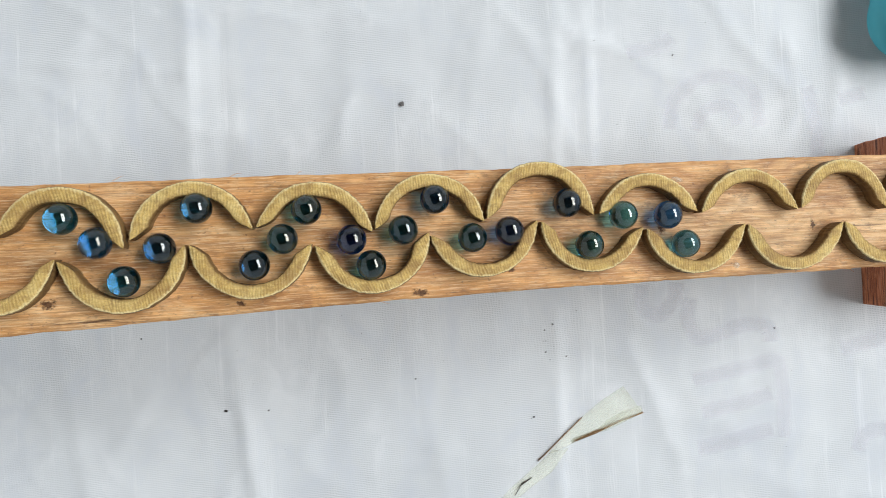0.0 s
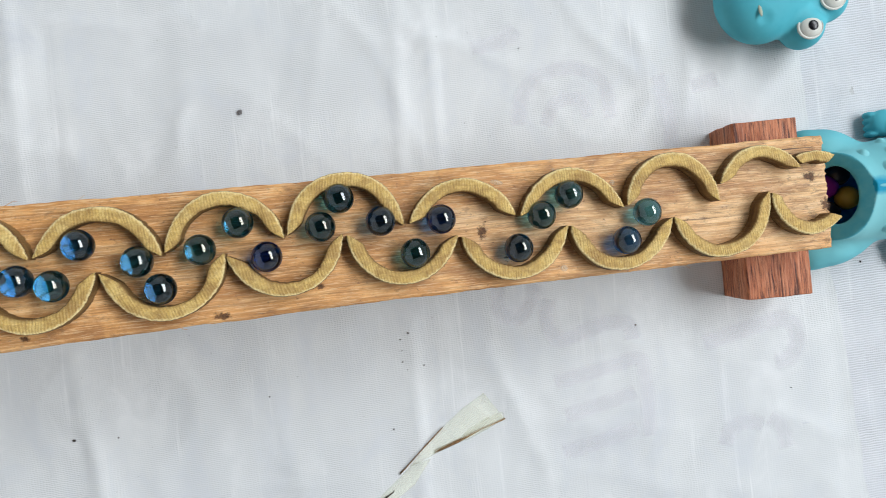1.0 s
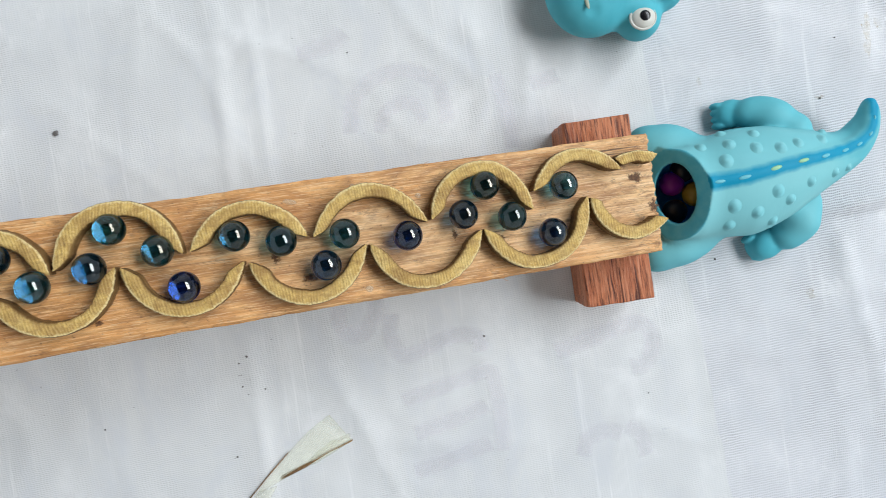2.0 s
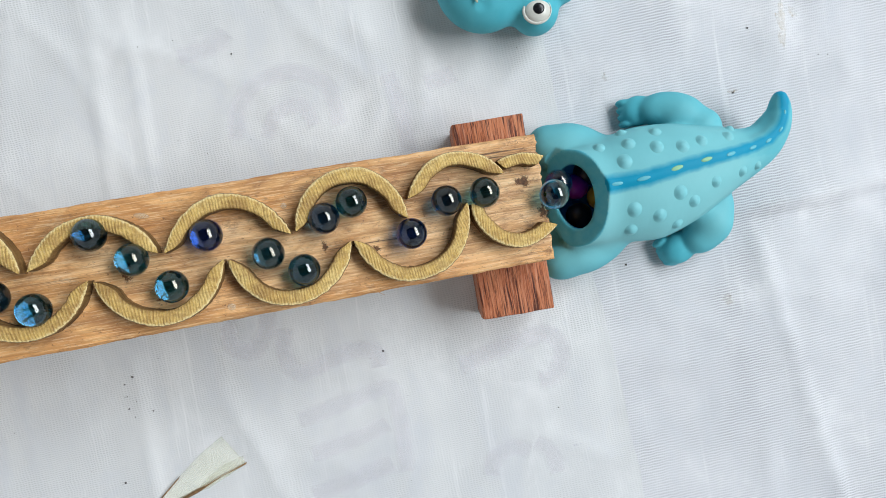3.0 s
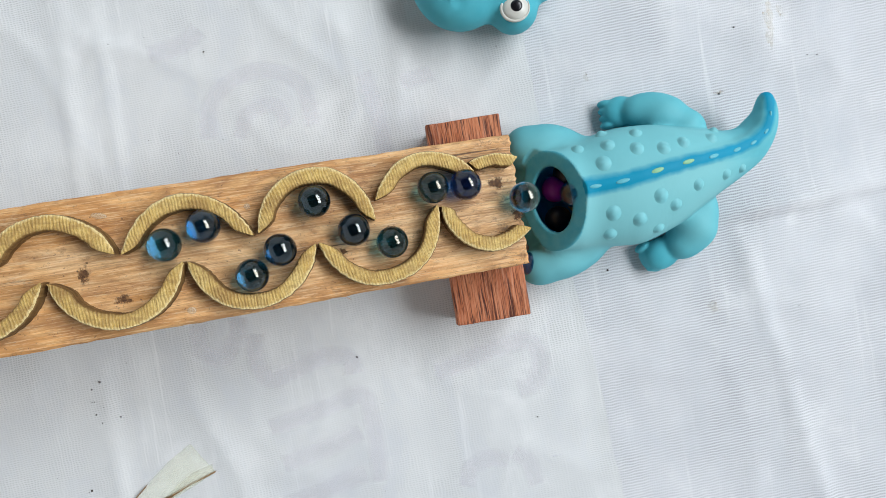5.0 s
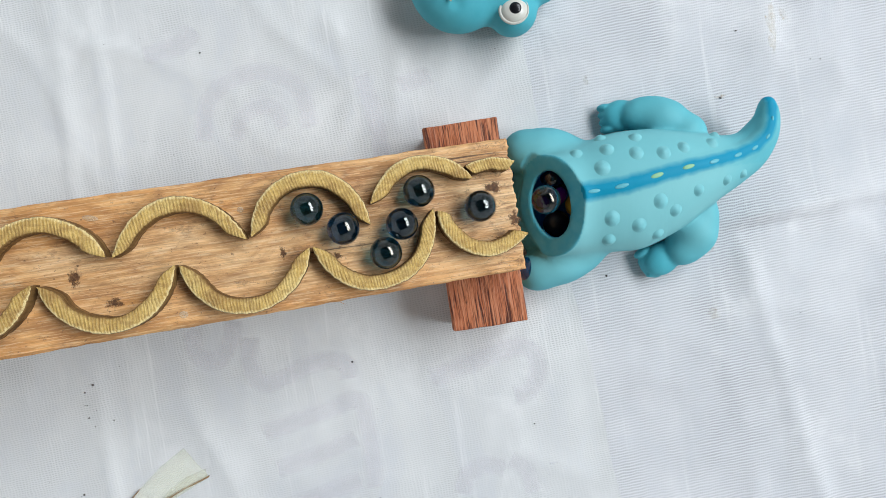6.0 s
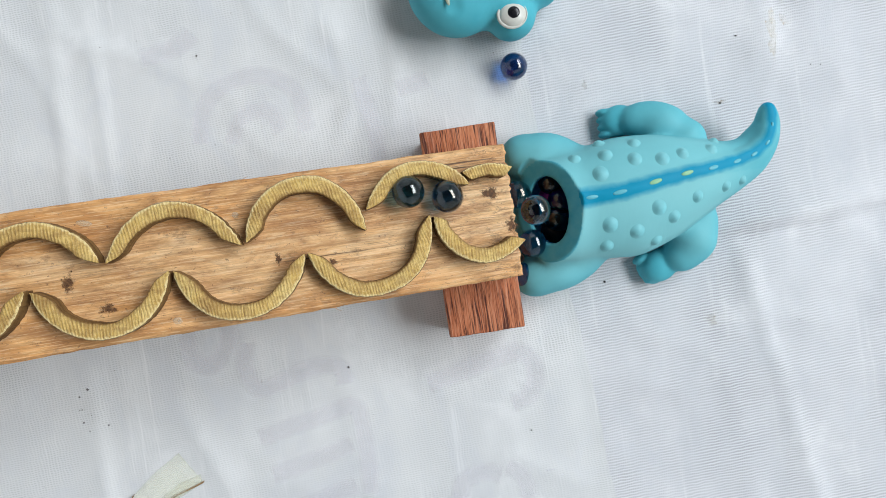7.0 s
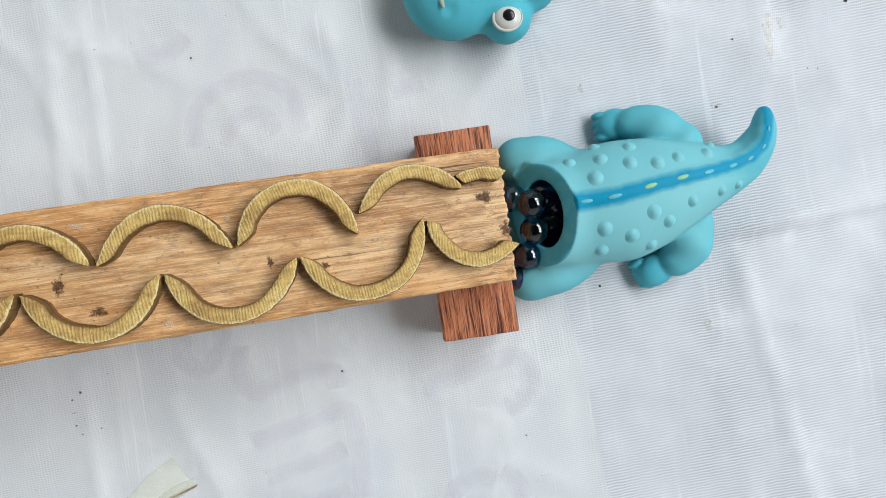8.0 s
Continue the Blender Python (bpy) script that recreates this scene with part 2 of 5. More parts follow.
def cloth(name, coarse):
    n = Nodes(name)
    flat = n.coords((1, 1, 1), (0, 0, -3))
    warp = n.wave(flat, 185 if coarse else 235, "Y", 3.0, 3.0)
    weft = n.wave(n.coords((1, 1, 1), (0, 0, 9 if coarse else -3)), 235 if coarse else 165, "X", 5.0, 3.0)
    gap = n.maths("MULTIPLY", n.ramp(warp, [(0.2, (1, 1, 1)), (0.8, (0, 0, 0))]), n.ramp(weft, [(0.25, (1, 1, 1)), (0.9, (0.4, 0.4, 0.4) if coarse else (0.15, 0.15, 0.15))]))
    weave = n.maths("SUBTRACT", 1.0, gap)
    broad = n.noise(n.coords(), 7, 4, 0.6)
    mid = n.noise(n.coords(), 34, 5, 0.6)
    tone = n.ramp(broad, [(0.3, (0.645, 0.655, 0.685)), (0.7, (0.73, 0.736, 0.755))]) if coarse else n.ramp(broad, [(0.3, (0.655, 0.668, 0.672)), (0.7, (0.75, 0.758, 0.752))])
    patchy = n.ramp(n.noise(n.coords((1, 0.7, 1)), 11, 4, 0.6), [(0.35, (0.15, 0.15, 0.15)), (0.65, (1, 1, 1))])
    tone = n.mix(n.maths("MULTIPLY", patchy, 0.54 if coarse else 0.37), tone, weave, "MULTIPLY")
    # pulled threads and rubbed lines along the cloth
    pulled = n.noise(n.coords((230, 7, 1), (0, 0, -2)), 1.0, 4, 0.6, 0.3)
    tone = n.mix(n.maths("MULTIPLY", n.ramp(pulled, [(0.60, (0, 0, 0)), (0.72, (1, 1, 1))]), 0.5), tone, (0.86, 0.86, 0.86))
    tone = n.mix(n.maths("MULTIPLY", n.ramp(pulled, [(0.28, (1, 1, 1)), (0.42, (0, 0, 0))]), 0.22), tone, (0.55, 0.57, 0.60))
    smear = n.noise(n.coords((1, 0.6, 1)), 26, 5, 0.7, 0.6)
    tone = n.mix(n.maths("MULTIPLY", n.ramp(smear, [(0.5, (0, 0, 0)), (0.72, (1, 1, 1))]), 0.65), tone, (0.58, 0.60, 0.635))
    tone = n.mix(n.maths("MULTIPLY", n.ramp(smear, [(0.3, (1, 1, 1)), (0.45, (0, 0, 0))]), 0.4), tone, (0.84, 0.84, 0.84))
    dirt = n.ramp(mid, [(0.66, (0, 0, 0)), (0.8, (1, 1, 1))])
    tone = n.mix(n.maths("MULTIPLY", dirt, 0.10), tone, (0.55, 0.52, 0.45))
    n.colour(tone).gloss(0.75 if coarse else 0.55, 0.25)
    return n.bump(n.mix(0.25, weave, mid), 0.35 if coarse else 0.12, 0.0006).mat


def painted(name, base, rough=0.5, spec=0.4, grain=0.06, size=120):
    n = Nodes(name)
    f = n.noise(n.coords(), size, 4, 0.6)
    lo, hi = (tuple(c * k for c in base) for k in (1 - 2 * grain, 1 + 1.2 * grain))
    n.colour(n.ramp(f, [(0.3, lo), (0.7, hi)])).gloss(rough, spec)
    return n.bump(f, 0.08, 0.0005).mat


def rubber():
    """Teal rubber; the sprayed paint lies along the ridge and over the flanks."""
    n = Nodes("teal_rubber")
    f = n.noise(n.coords(), 45, 4, 0.6)
    col = n.ramp(f, [(0.3, (0.068, 0.41, 0.495)), (0.7, (0.10, 0.48, 0.56))])
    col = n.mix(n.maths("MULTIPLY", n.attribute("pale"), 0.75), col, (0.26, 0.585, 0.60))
    edge = n.maths("ADD", n.attribute("stripe"), n.maths("MULTIPLY", n.maths("SUBTRACT", n.noise(n.coords(), 160, 3), 0.5), 0.35))
    col = n.mix(n.ramp(edge, [(0.28, (0, 0, 0)), (0.45, (0.45, 0.45, 0.45)), (0.68, (1, 1, 1))]), col, (0.0, 0.285, 0.455))
    n.colour(col).gloss(0.56, 0.22)
    return n.bump(n.noise(n.coords(), 500, 3), 0.06, 0.0004).mat


def let_through(mat, share, tint):
    """Lets a share of the light through the soft wall of the toy."""
    tree = mat.node_tree
    thin, both = tree.nodes.new("ShaderNodeBsdfTranslucent"), tree.nodes.new("ShaderNodeMixShader")
    thin.inputs["Color"].default_value = (*tint, 1)
    both.inputs[0].default_value = share
    tree.links.new(tree.nodes["Principled BSDF"].outputs[0], both.inputs[1])
    tree.links.new(thin.outputs[0], both.inputs[2])
    tree.links.new(both.outputs[0], tree.nodes["Material Output"].inputs[0])
    return mat


def marble_glass():
    n = Nodes("smoky_iridescent_glass")
    info = n.tree.nodes.new("ShaderNodeObjectInfo")
    tint = n.ramp(info.outputs["Random"], [(0.0, (0.05, 0.33, 0.52)), (0.22, (0.035, 0.17, 0.37)), (0.42, (0.10, 0.42, 0.58)),
                                            (0.6, (0.02, 0.12, 0.58)), (0.8, (0.05, 0.27, 0.46)), (1.0, (0.08, 0.37, 0.55))])
    n.colour(tint).gloss(0.03, 0.5)
    n.bsdf.inputs["Transmission Weight"].default_value = 1.0
    n.bsdf.inputs["IOR"].default_value = 1.5
    film = n.maths("ADD", n.maths("MULTIPLY", info.outputs["Random"], 30), 75)
    n.link(film, n.bsdf.inputs["Thin Film Thickness"])
    n.bsdf.inputs["Thin Film IOR"].default_value = 1.63
    return n.mat


def clear_film():
    n = Nodes("yellowed_clear_film")
    f = n.noise(n.coords(), 130, 4)
    n.colour(n.ramp(f, [(0.3, (0.67, 0.68, 0.52)), (0.7, (0.77, 0.78, 0.63))])).gloss(0.2, 0.4)
    n.bsdf.inputs["Alpha"].default_value = 0.24
    return n.bump(f, 0.4, 0.001).mat


WOOD, CANE, BLOCK = board_wood(), ring_wood(), block_wood()
FINE, COARSE = cloth("smooth_white_cloth", False), cloth("coarse_white_cloth", True)
TEAL, GLASS, FILM = rubber(), marble_glass(), clear_film()
DASH = painted("pale_green_paint", (0.12, 0.47, 0.55), 0.45)
DASH_Y = painted("yellow_green_paint", (0.27, 0.55, 0.30), 0.45)
BUMP = painted("light_teal_rubber", (0.19, 0.52, 0.56), 0.56, 0.3)
WHITE = painted("white_enamel", (0.62, 0.61, 0.55), 0.3, 0.5, 0.02)
BLACK = painted("black_enamel", (0.008, 0.008, 0.01), 0.25)
# deeper and bluer than TEAL: inner shade and light through the wall, as colour
HOLLOW = painted("hollow_rubber_shade_tint", (0.055, 0.33, 0.48), 0.6)
let_through(TEAL, 0.05, (0.12, 0.55, 0.85))
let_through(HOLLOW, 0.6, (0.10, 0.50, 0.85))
PURPLE = painted("purple_plastic", (0.30, 0.02, 0.36), 0.3)
YELLOW = painted("yellow_plastic", (0.42, 0.31, 0.04), 0.3)
NIGHT = painted("dark_plastic", (0.012, 0.014, 0.02), 0.3)
KNOT = Nodes("dark_knot")
KNOT.colour(KNOT.ramp(KNOT.noise(KNOT.coords(), 900, 4), [(0.35, (0.05, 0.022, 0.012)), (0.65, (0.16, 0.075, 0.032))])).gloss(0.65, 0.25)
KNOT.link(KNOT.ramp(KNOT.maths("ADD", KNOT.attribute("ink"), KNOT.maths("MULTIPLY", KNOT.maths("SUBTRACT", KNOT.noise(KNOT.coords(), 420, 5, 0.75), 0.5), 2.2)),
                    [(0.18, (0, 0, 0)), (0.55, (0.95, 0.95, 0.95))]), KNOT.bsdf.inputs["Alpha"])
KNOT = KNOT.mat
GLUE = painted("dried_glue", (0.38, 0.29, 0.21), 0.2, 0.6, 0.15, 900)
DIRT = painted("dark_crumb", (0.06, 0.05, 0.045), 0.8, 0.2, 0.3, 2000)
GREY = painted("grey_grit", (0.17, 0.16, 0.155), 0.8, 0.2, 0.3, 1500)
BROWN = painted("brown_residue", (0.24, 0.135, 0.06), 0.5, 0.3, 0.25, 600)
ORANGE = painted("worn_orange_paint", (0.36, 0.40, 0.30), 0.5)
WALL = painted("plain_wall", (0.76, 0.765, 0.77), 0.8, 0.2, 0.04, 3)
CEILING = painted("dark_timber_ceiling", (0.035, 0.03, 0.026), 0.7, 0.2, 0.1, 4)
FLOOR = painted("grey_floor", (0.50, 0.49, 0.475), 0.7, 0.3, 0.08, 6)
PRINT = Nodes("show_through_print")
PRINT.colour((0.49, 0.465, 0.51)).gloss(0.7, 0.2)
PRINT.link(PRINT.maths("MULTIPLY", PRINT.attribute("ink"), 0.31), PRINT.bsdf.inputs["Alpha"])
PRINT = PRINT.mat

STAIN = Nodes("brown_stain")
STAIN.colour((0.50, 0.44, 0.33)).gloss(0.8, 0.1)
STAIN.link(STAIN.ramp(STAIN.noise(STAIN.coords(), 260, 4, 0.7), [(0.36, (0, 0, 0)), (0.72, (0.6, 0.6, 0.6))]), STAIN.bsdf.inputs["Alpha"])
STAIN = STAIN.mat

# ---- building helpers ----


def part(name, bm, material, parent=None, label="", smooth=False):
    """One bmesh as ONE mesh object, under a thing or under a part."""
    me = bpy.data.meshes.new(name)
    bmesh.ops.recalc_face_normals(bm, faces=bm.faces)
    bm.to_mesh(me)
    bm.free()
    me.materials.append(material)
    if smooth:
        me.shade_smooth()
    ob = new(name, me)
    ob.parent = parent
    if label:
        ob["label"] = label
    return ob


def box(lo, hi, bevel=0.0):
    bm = bmesh.new()
    bmesh.ops.create_cube(bm, size=1)
    for v in bm.verts:
        v.co = Vector([(a + b) / 2 + c * (b - a) for a, b, c in zip(lo, hi, v.co)])
    if bevel:
        bmesh.ops.bevel(bm, geom=bm.edges[:], offset=bevel, segments=2, affect="EDGES", profile=0.6)
    return bm


def lump(bm, centre, size, turn=0.0, rings=20, seg=28):
    """Adds an ellipsoid with half sizes, turned about z."""
    m = Matrix.Translation(centre) @ Matrix.Rotation(radians(turn), 4, "Z") @ Matrix.Diagonal((*size, 1))
    bmesh.ops.create_uvsphere(bm, u_segments=seg, v_segments=rings, radius=1, matrix=m)
    return bm


# ---- the room that closes the place ----


def room():
    h, w, o = 4.9, 4.2, 3.0
    def wall(name, lo, hi):
        ob = part(name, box(lo, hi), WALL)
        ob.matrix_world = ROOM
        return tagged(ob, "plain matt wall of the room", "wall", kind="structure")
    wall("wall_south", (-o, -w - 0.15, -0.02), (o, -w, h))
    wall("wall_north", (-o, w, -0.02), (o, w + 0.15, h))
    wall("wall_west", (-o - 0.15, -w - 0.15, -0.02), (-o, w + 0.15, h))
    wall("wall_east", (o, -w - 0.15, -0.02), (o + 0.15, -2.4, h))
    wall("wall_east_far", (o, 2.4, -0.02), (o + 0.15, w + 0.15, h))
    wall("wall_east_sill", (o, -2.4, -0.02), (o + 0.15, 2.4, 2.2))
    wall("wall_east_head", (o, -2.4, 4.5), (o + 0.15, 2.4, h))
    c = part("ceiling", box((-o - 0.15, -w - 0.15, h), (o + 0.15, w + 0.15, h + 0.15)), CEILING)
    c.matrix_world = ROOM
    tagged(c, "plain matt ceiling", "ceiling", kind="structure")
    f = part("floor", box((-14, -14, -0.12), (14, 14, -0.022)), FLOOR)
    tagged(f, "plain grey floor under the cloth", "floor", kind="structure")

    for x, half in ((0.45, 0.10), (-1.0, 0.05)):
        bar = part("window_mullion", box((x - half, -1.0, -0.2), (x + half, 1.0, -0.12)), WALL)
        bar.matrix_world = lamp_ob.matrix_world.copy()
        tagged(bar, "plain upright bar dividing the window opening", "window bar", kind="structure")


room()

# ---- the cloth ----
# creases: x, y, x, y in mm, half width in mm, height in mm
CREASES = [(-527, 200, -529, 62, 9, 1.6), (-505, 170, -504, 40, 6, -1.1), (-510, -60, -490, -200, 10, 1.5), (-257, 150, -263, 45, 5, 1.1),
           (-234, 140, -236, 40, 4, 1.2), (-266, -60, -270, -200, 5, 1.2), (-690, 147, -530, 129, 7, 1.3), (-420, 50, -408, 120, 14, 1.2),
           (-216, -82, -180, -180, 9, 1.3), (-290, 140, -225, 135, 4, 0.9), (-640, -30, -610, -220, 12, 1.2), (-380, -60, -350, -200, 14, 0.9),
           (-90, 130, -74, 60, 5, 1.2), (-60, 60, -48, 125, 5, 1.2), (-62, -95, -70, -60, 4, 0.8), (-330, 60, -300, 200, 12, 0.8)]
COARSE_CREASES = [(128, -30, 320, -22, 6, 3.4), (139, -40, 172, -230, 4, 1.6), (70, -120, 300, -135, 10, 1.6), (179, 60, 175, 220, 7, 0.9),
                  (120, -60, 126, -110, 5, 0.8), (210, 60, 260, -10, 9, 0.8)]


# from, to, the width of the slope on each side, height (mm)
FOLDS = [(126, -30, 330, -21, 34, 4, 3.4), (139, -36, 174, -240, 7, 24, 0.9), (175, 60, 172, 230, 24, 7, 1.5)]
TOP_FOLDS = [(-528, 210, -529, 50, 6, 24, 0.8), (-262, 190, -263, 45, 16, 5, 0.6), (-234, 190, -236, 42, 5, 14, 0.5), (-268, -55, -272, -220, 6, 18, 0.7),
             (-505, -50, -490, -220, 24, 7, 0.8), (-420, 60, -405, 200, 20, 6, 0.5), (-120, -60, -100, -220, 18, 6, 0.5)]


def flat(x, y):
    """How much of the creasing is left where the toy and the block press the cloth down."""
    out = max(-60 - x, x - 118, -62 - y, y - 50, 0) / 30
    return 0.35 + 0.65 * min(1.0, out)


def rise(x, y, lines):
    """The height in metres of the creased cloth at x, y in millimetres."""
    z = 0.9 * noise.noise(Vector((x / 70, y / 70, 1.3))) + 0.45 * noise.noise(Vector((x / 24, y / 24, 4.1)))
    for x0, y0, x1, y1, w, h in lines:
        dx, dy = x1 - x0, y1 - y0
        f = max(0.0, min(1.0, ((x - x0) * dx + (y - y0) * dy) / (dx * dx + dy * dy)))
        wob = 3.5 * noise.noise(Vector((x / 30, y / 30, w)))
        d = math.hypot(x - x0 - f * dx, y - y0 - f * dy) + wob
        z += 1.15 * h * math.exp(-1.6 * abs(d) / w)
    for size, tall, seed in ((85, 0.8, 3.1), (48, 0.45, 8.6)):
        z += tall * max(0.0, 1 - 9 * abs(noise.noise(Vector((x / size, y / size, seed)))))
    for x0, y0, x1, y1, w, steep, h in FOLDS if lines is COARSE_CREASES else TOP_FOLDS:
        dx, dy = x1 - x0, y1 - y0
        f = max(0.0, min(1.0, ((x - x0) * dx + (y - y0) * dy) / (dx * dx + dy * dy)))
        d = math.hypot(x - x0 - f * dx, y - y0 - f * dy)
        z += h * max(0.0, 1 - d / (w if dx * (y - y0) > dy * (x - x0) else steep))
    return z


def seam(y):
    """Where the upper cloth ends, in mm."""
    return float(np.interp(y, [-230, -203, -86, -33, 102, 230], [46, 43, 37, 30, 26, 24])) + 1.6 * noise.noise(Vector((y / 22, 0.3, 0)))


def sheet(name, x0, x1, y0, y1, step, lines, base, right=None):
    nx, ny = int((x1 - x0) / step), int((y1 - y0) / step)
    verts, faces = [], []
    for j in range(ny + 1):
        y = y0 + (y1 - y0) * j / ny
        end = right(y) if right else x1
        for i in range(nx + 1):
            x = x0 + (end - x0) * i / nx
            near = min(1.0, (x - x0) / 60, (x1 - x) / 60 if not right else 1.0, (y - y0) / 60, (y1 - y) / 60)
            z = base + max(0.0, near) * flat(x, y) * rise(x, y, lines)
            if right:
                # the free edge curls up a little, unevenly
                z += 0.9 * math.exp((x - end) / 5) * (0.7 + 0.9 * noise.noise(Vector((y / 19, 6.1, 0))))
            if not right and x < 0:
                z -= min(2.0, -x / 12)
            verts.append((x / 1000, y / 1000, z / 1000))
    for j in range(ny):
        for i in range(nx):
            a = j * (nx + 1) + i
            faces.append((a, a + 1, a + nx + 2, a + nx + 1))
    me = bpy.data.meshes.new(name)
    me.from_pydata(verts, [], faces)
    me.shade_smooth()
    return new(name, me)


def cloths():
    low = sheet("cloth_sheet", -1200, 1000, -900, 900, 4.4, COARSE_CREASES, -1.0)
    low.data.materials.append(COARSE)
    tagged(low, "coarse woven white cloth spread flat and creased", "cloth")
    s = low.modifiers.new("thick", "SOLIDIFY")
    s.thickness, s.offset = 0.00012, -1
    top = sheet("cloth_layer", -1000, 40, -600, 600, 4, CREASES, -0.9, seam)
    top.data.materials.append(FINE)
    tagged(top, "smooth white second cloth layer with soft creases", "cloth")
    s = top.modifiers.new("thick", "SOLIDIFY")
    s.thickness, s.offset = 0.00012, -1
    s.use_rim = False
    return low, top


LOW, TOP = cloths()


def prints():
    """Faint print that shows through the upper cloth, as plain rings and bars."""
    def lay(bm):
        ob = part("print_bar", bm, PRINT, TOP, "faint lilac print showing through")
        ob.visible_shadow = False
        return ob
    def strip(pts, wide):
        bm = bmesh.new()
        rows = []
        for k, (x, y) in enumerate(pts):
            a, b = pts[max(k - 1, 0)], pts[min(k + 1, len(pts) - 1)]
            d = Vector((b[0] - a[0], b[1] - a[1])).normalized() * wide / 2
            rows.append([bm.verts.new((px / 1000, py / 1000, (rise(px, py, CREASES) * flat(px, py) - 0.9) / 1000 + 0.0009))
                         for px, py in ((x - d.y * g, y + d.x * g) for g in (1.25, 0.6, 0, -0.6, -1.25))])
        for p, q in zip(rows, rows[1:]):
            for c in range(4):
                bm.faces.new((p[c], p[c + 1], q[c + 1], q[c]))
        ob = lay(bm)
        ink = ob.data.attributes.new("ink", "FLOAT", "POINT")
        for v in ob.data.vertices:
            end = min(v.index // 5, len(pts) - 1 - v.index // 5)
            ink.data[v.index].value = (0, 0.8, 1, 0.8, 0)[v.index % 5] * (0 if end == 0 else 1)
    def stroke(wide, *pts):
        """A rounded stroke through a few points."""
        keys = [Vector(p) for p in pts]
        keys = [2 * keys[0] - keys[1]] + keys + [2 * keys[-1] - keys[-2]]
        line = []
        for p0, p1, p2, p3 in zip(keys, keys[1:], keys[2:], keys[3:]):
            for f in np.arange(0, 1, 0.125):
                line.append(0.5 * (2 * p1 + (p2 - p0) * f + (2 * p0 - 5 * p1 + 4 * p2 - p3) * f * f + (3 * p1 - p0 - 3 * p2 + p3) * f ** 3))
        strip([(p.x, p.y) for p in line + [keys[-2]]], wide)
    stroke(12, (-63, -98), (-43, -93), (-21, -88), (-5, -85.5), (3, -92), (3.5, -104), (-3, -114), (-13, -116))
    stroke(11, (-113, -90), (-114, -79), (-131, -76), (-154, -83), (-166, -84), (-172, -70), (-169, -54))
    stroke(11, (-171, -115), (-151, -111), (-129, -107), (-109, -103), (-106, -120), (-106, -141), (-107, -160))
    stroke(11, (-166, -139), (-147, -135), (-129, -131), (-113, -126))
    stroke(11, (-170, -165), (-150, -161), (-130, -156), (-114, -152))
    stroke(11, (-54, -172), (-49, -160), (-35, -156), (-25, -160))
    stroke(11, (-22, -154), (-13, -162), (-10, -178))
    stroke(11, (-204, -42), (-204, -59), (-192, -66), (-181, -55), (-178, -42))
    stroke(11, (-178, 68), (-173, 90), (-155, 104), (-132, 105), (-115, 92), (-112, 66))
    stroke(10, (-159, 66), (-151, 81), (-134, 84), (-127, 69))
    stroke(11, (-77, 96), (-73, 78), (-71, 57), (-71, 43))
    stroke(11, (-55, 84), (-33, 89))
    stroke(12, (-207, 126), (-184, 130), (-172, 138))


prints()


def stains():
    """Dull brown marks soaked into the lower cloth."""
    for x, y, a, b, turn in ((178, 86, 4.5, 20, -6), (186, 92, 2.5, 6, 20), (121, -44, 3, 2.5, 0), (117, -84, 3, 5, 10), (141, 48, 5, 2, 0), (60, 70, 2, 4, 0)):
        bm = bmesh.new()
        c, sn = math.cos(radians(turn)), math.sin(radians(turn))
        ring = []
        for k in range(22):
            q = 2 * math.pi * k / 22
            f = 0.75 + 0.6 * noise.noise(Vector((math.cos(q) * 2, math.sin(q) * 2, x)))
            u, v = a * f * math.cos(q), b * f * math.sin(q)
            px, py = x + u * c - v * sn, y + u * sn + v * c
            ring.append(bm.verts.new((px / 1000, py / 1000, (rise(px, py, COARSE_CREASES) * flat(px, py) - 1.35) / 1000 + 0.0005)))
        bm.faces.new(ring)
        ob = part("stain", bm, STAIN, LOW, "dull brown stain")
        ob.visible_shadow = False


stains()

# ---- the marble run: a sloping board with two rows of half rings ----
RUN = new("marble_run")
RUN.matrix_world = pose(0, 0, END_Z, 0, SLOPE, 0)
tagged(RUN, "sloping wooden marble run with cane half rings on a block", "marble run")
THICK = 0.0245


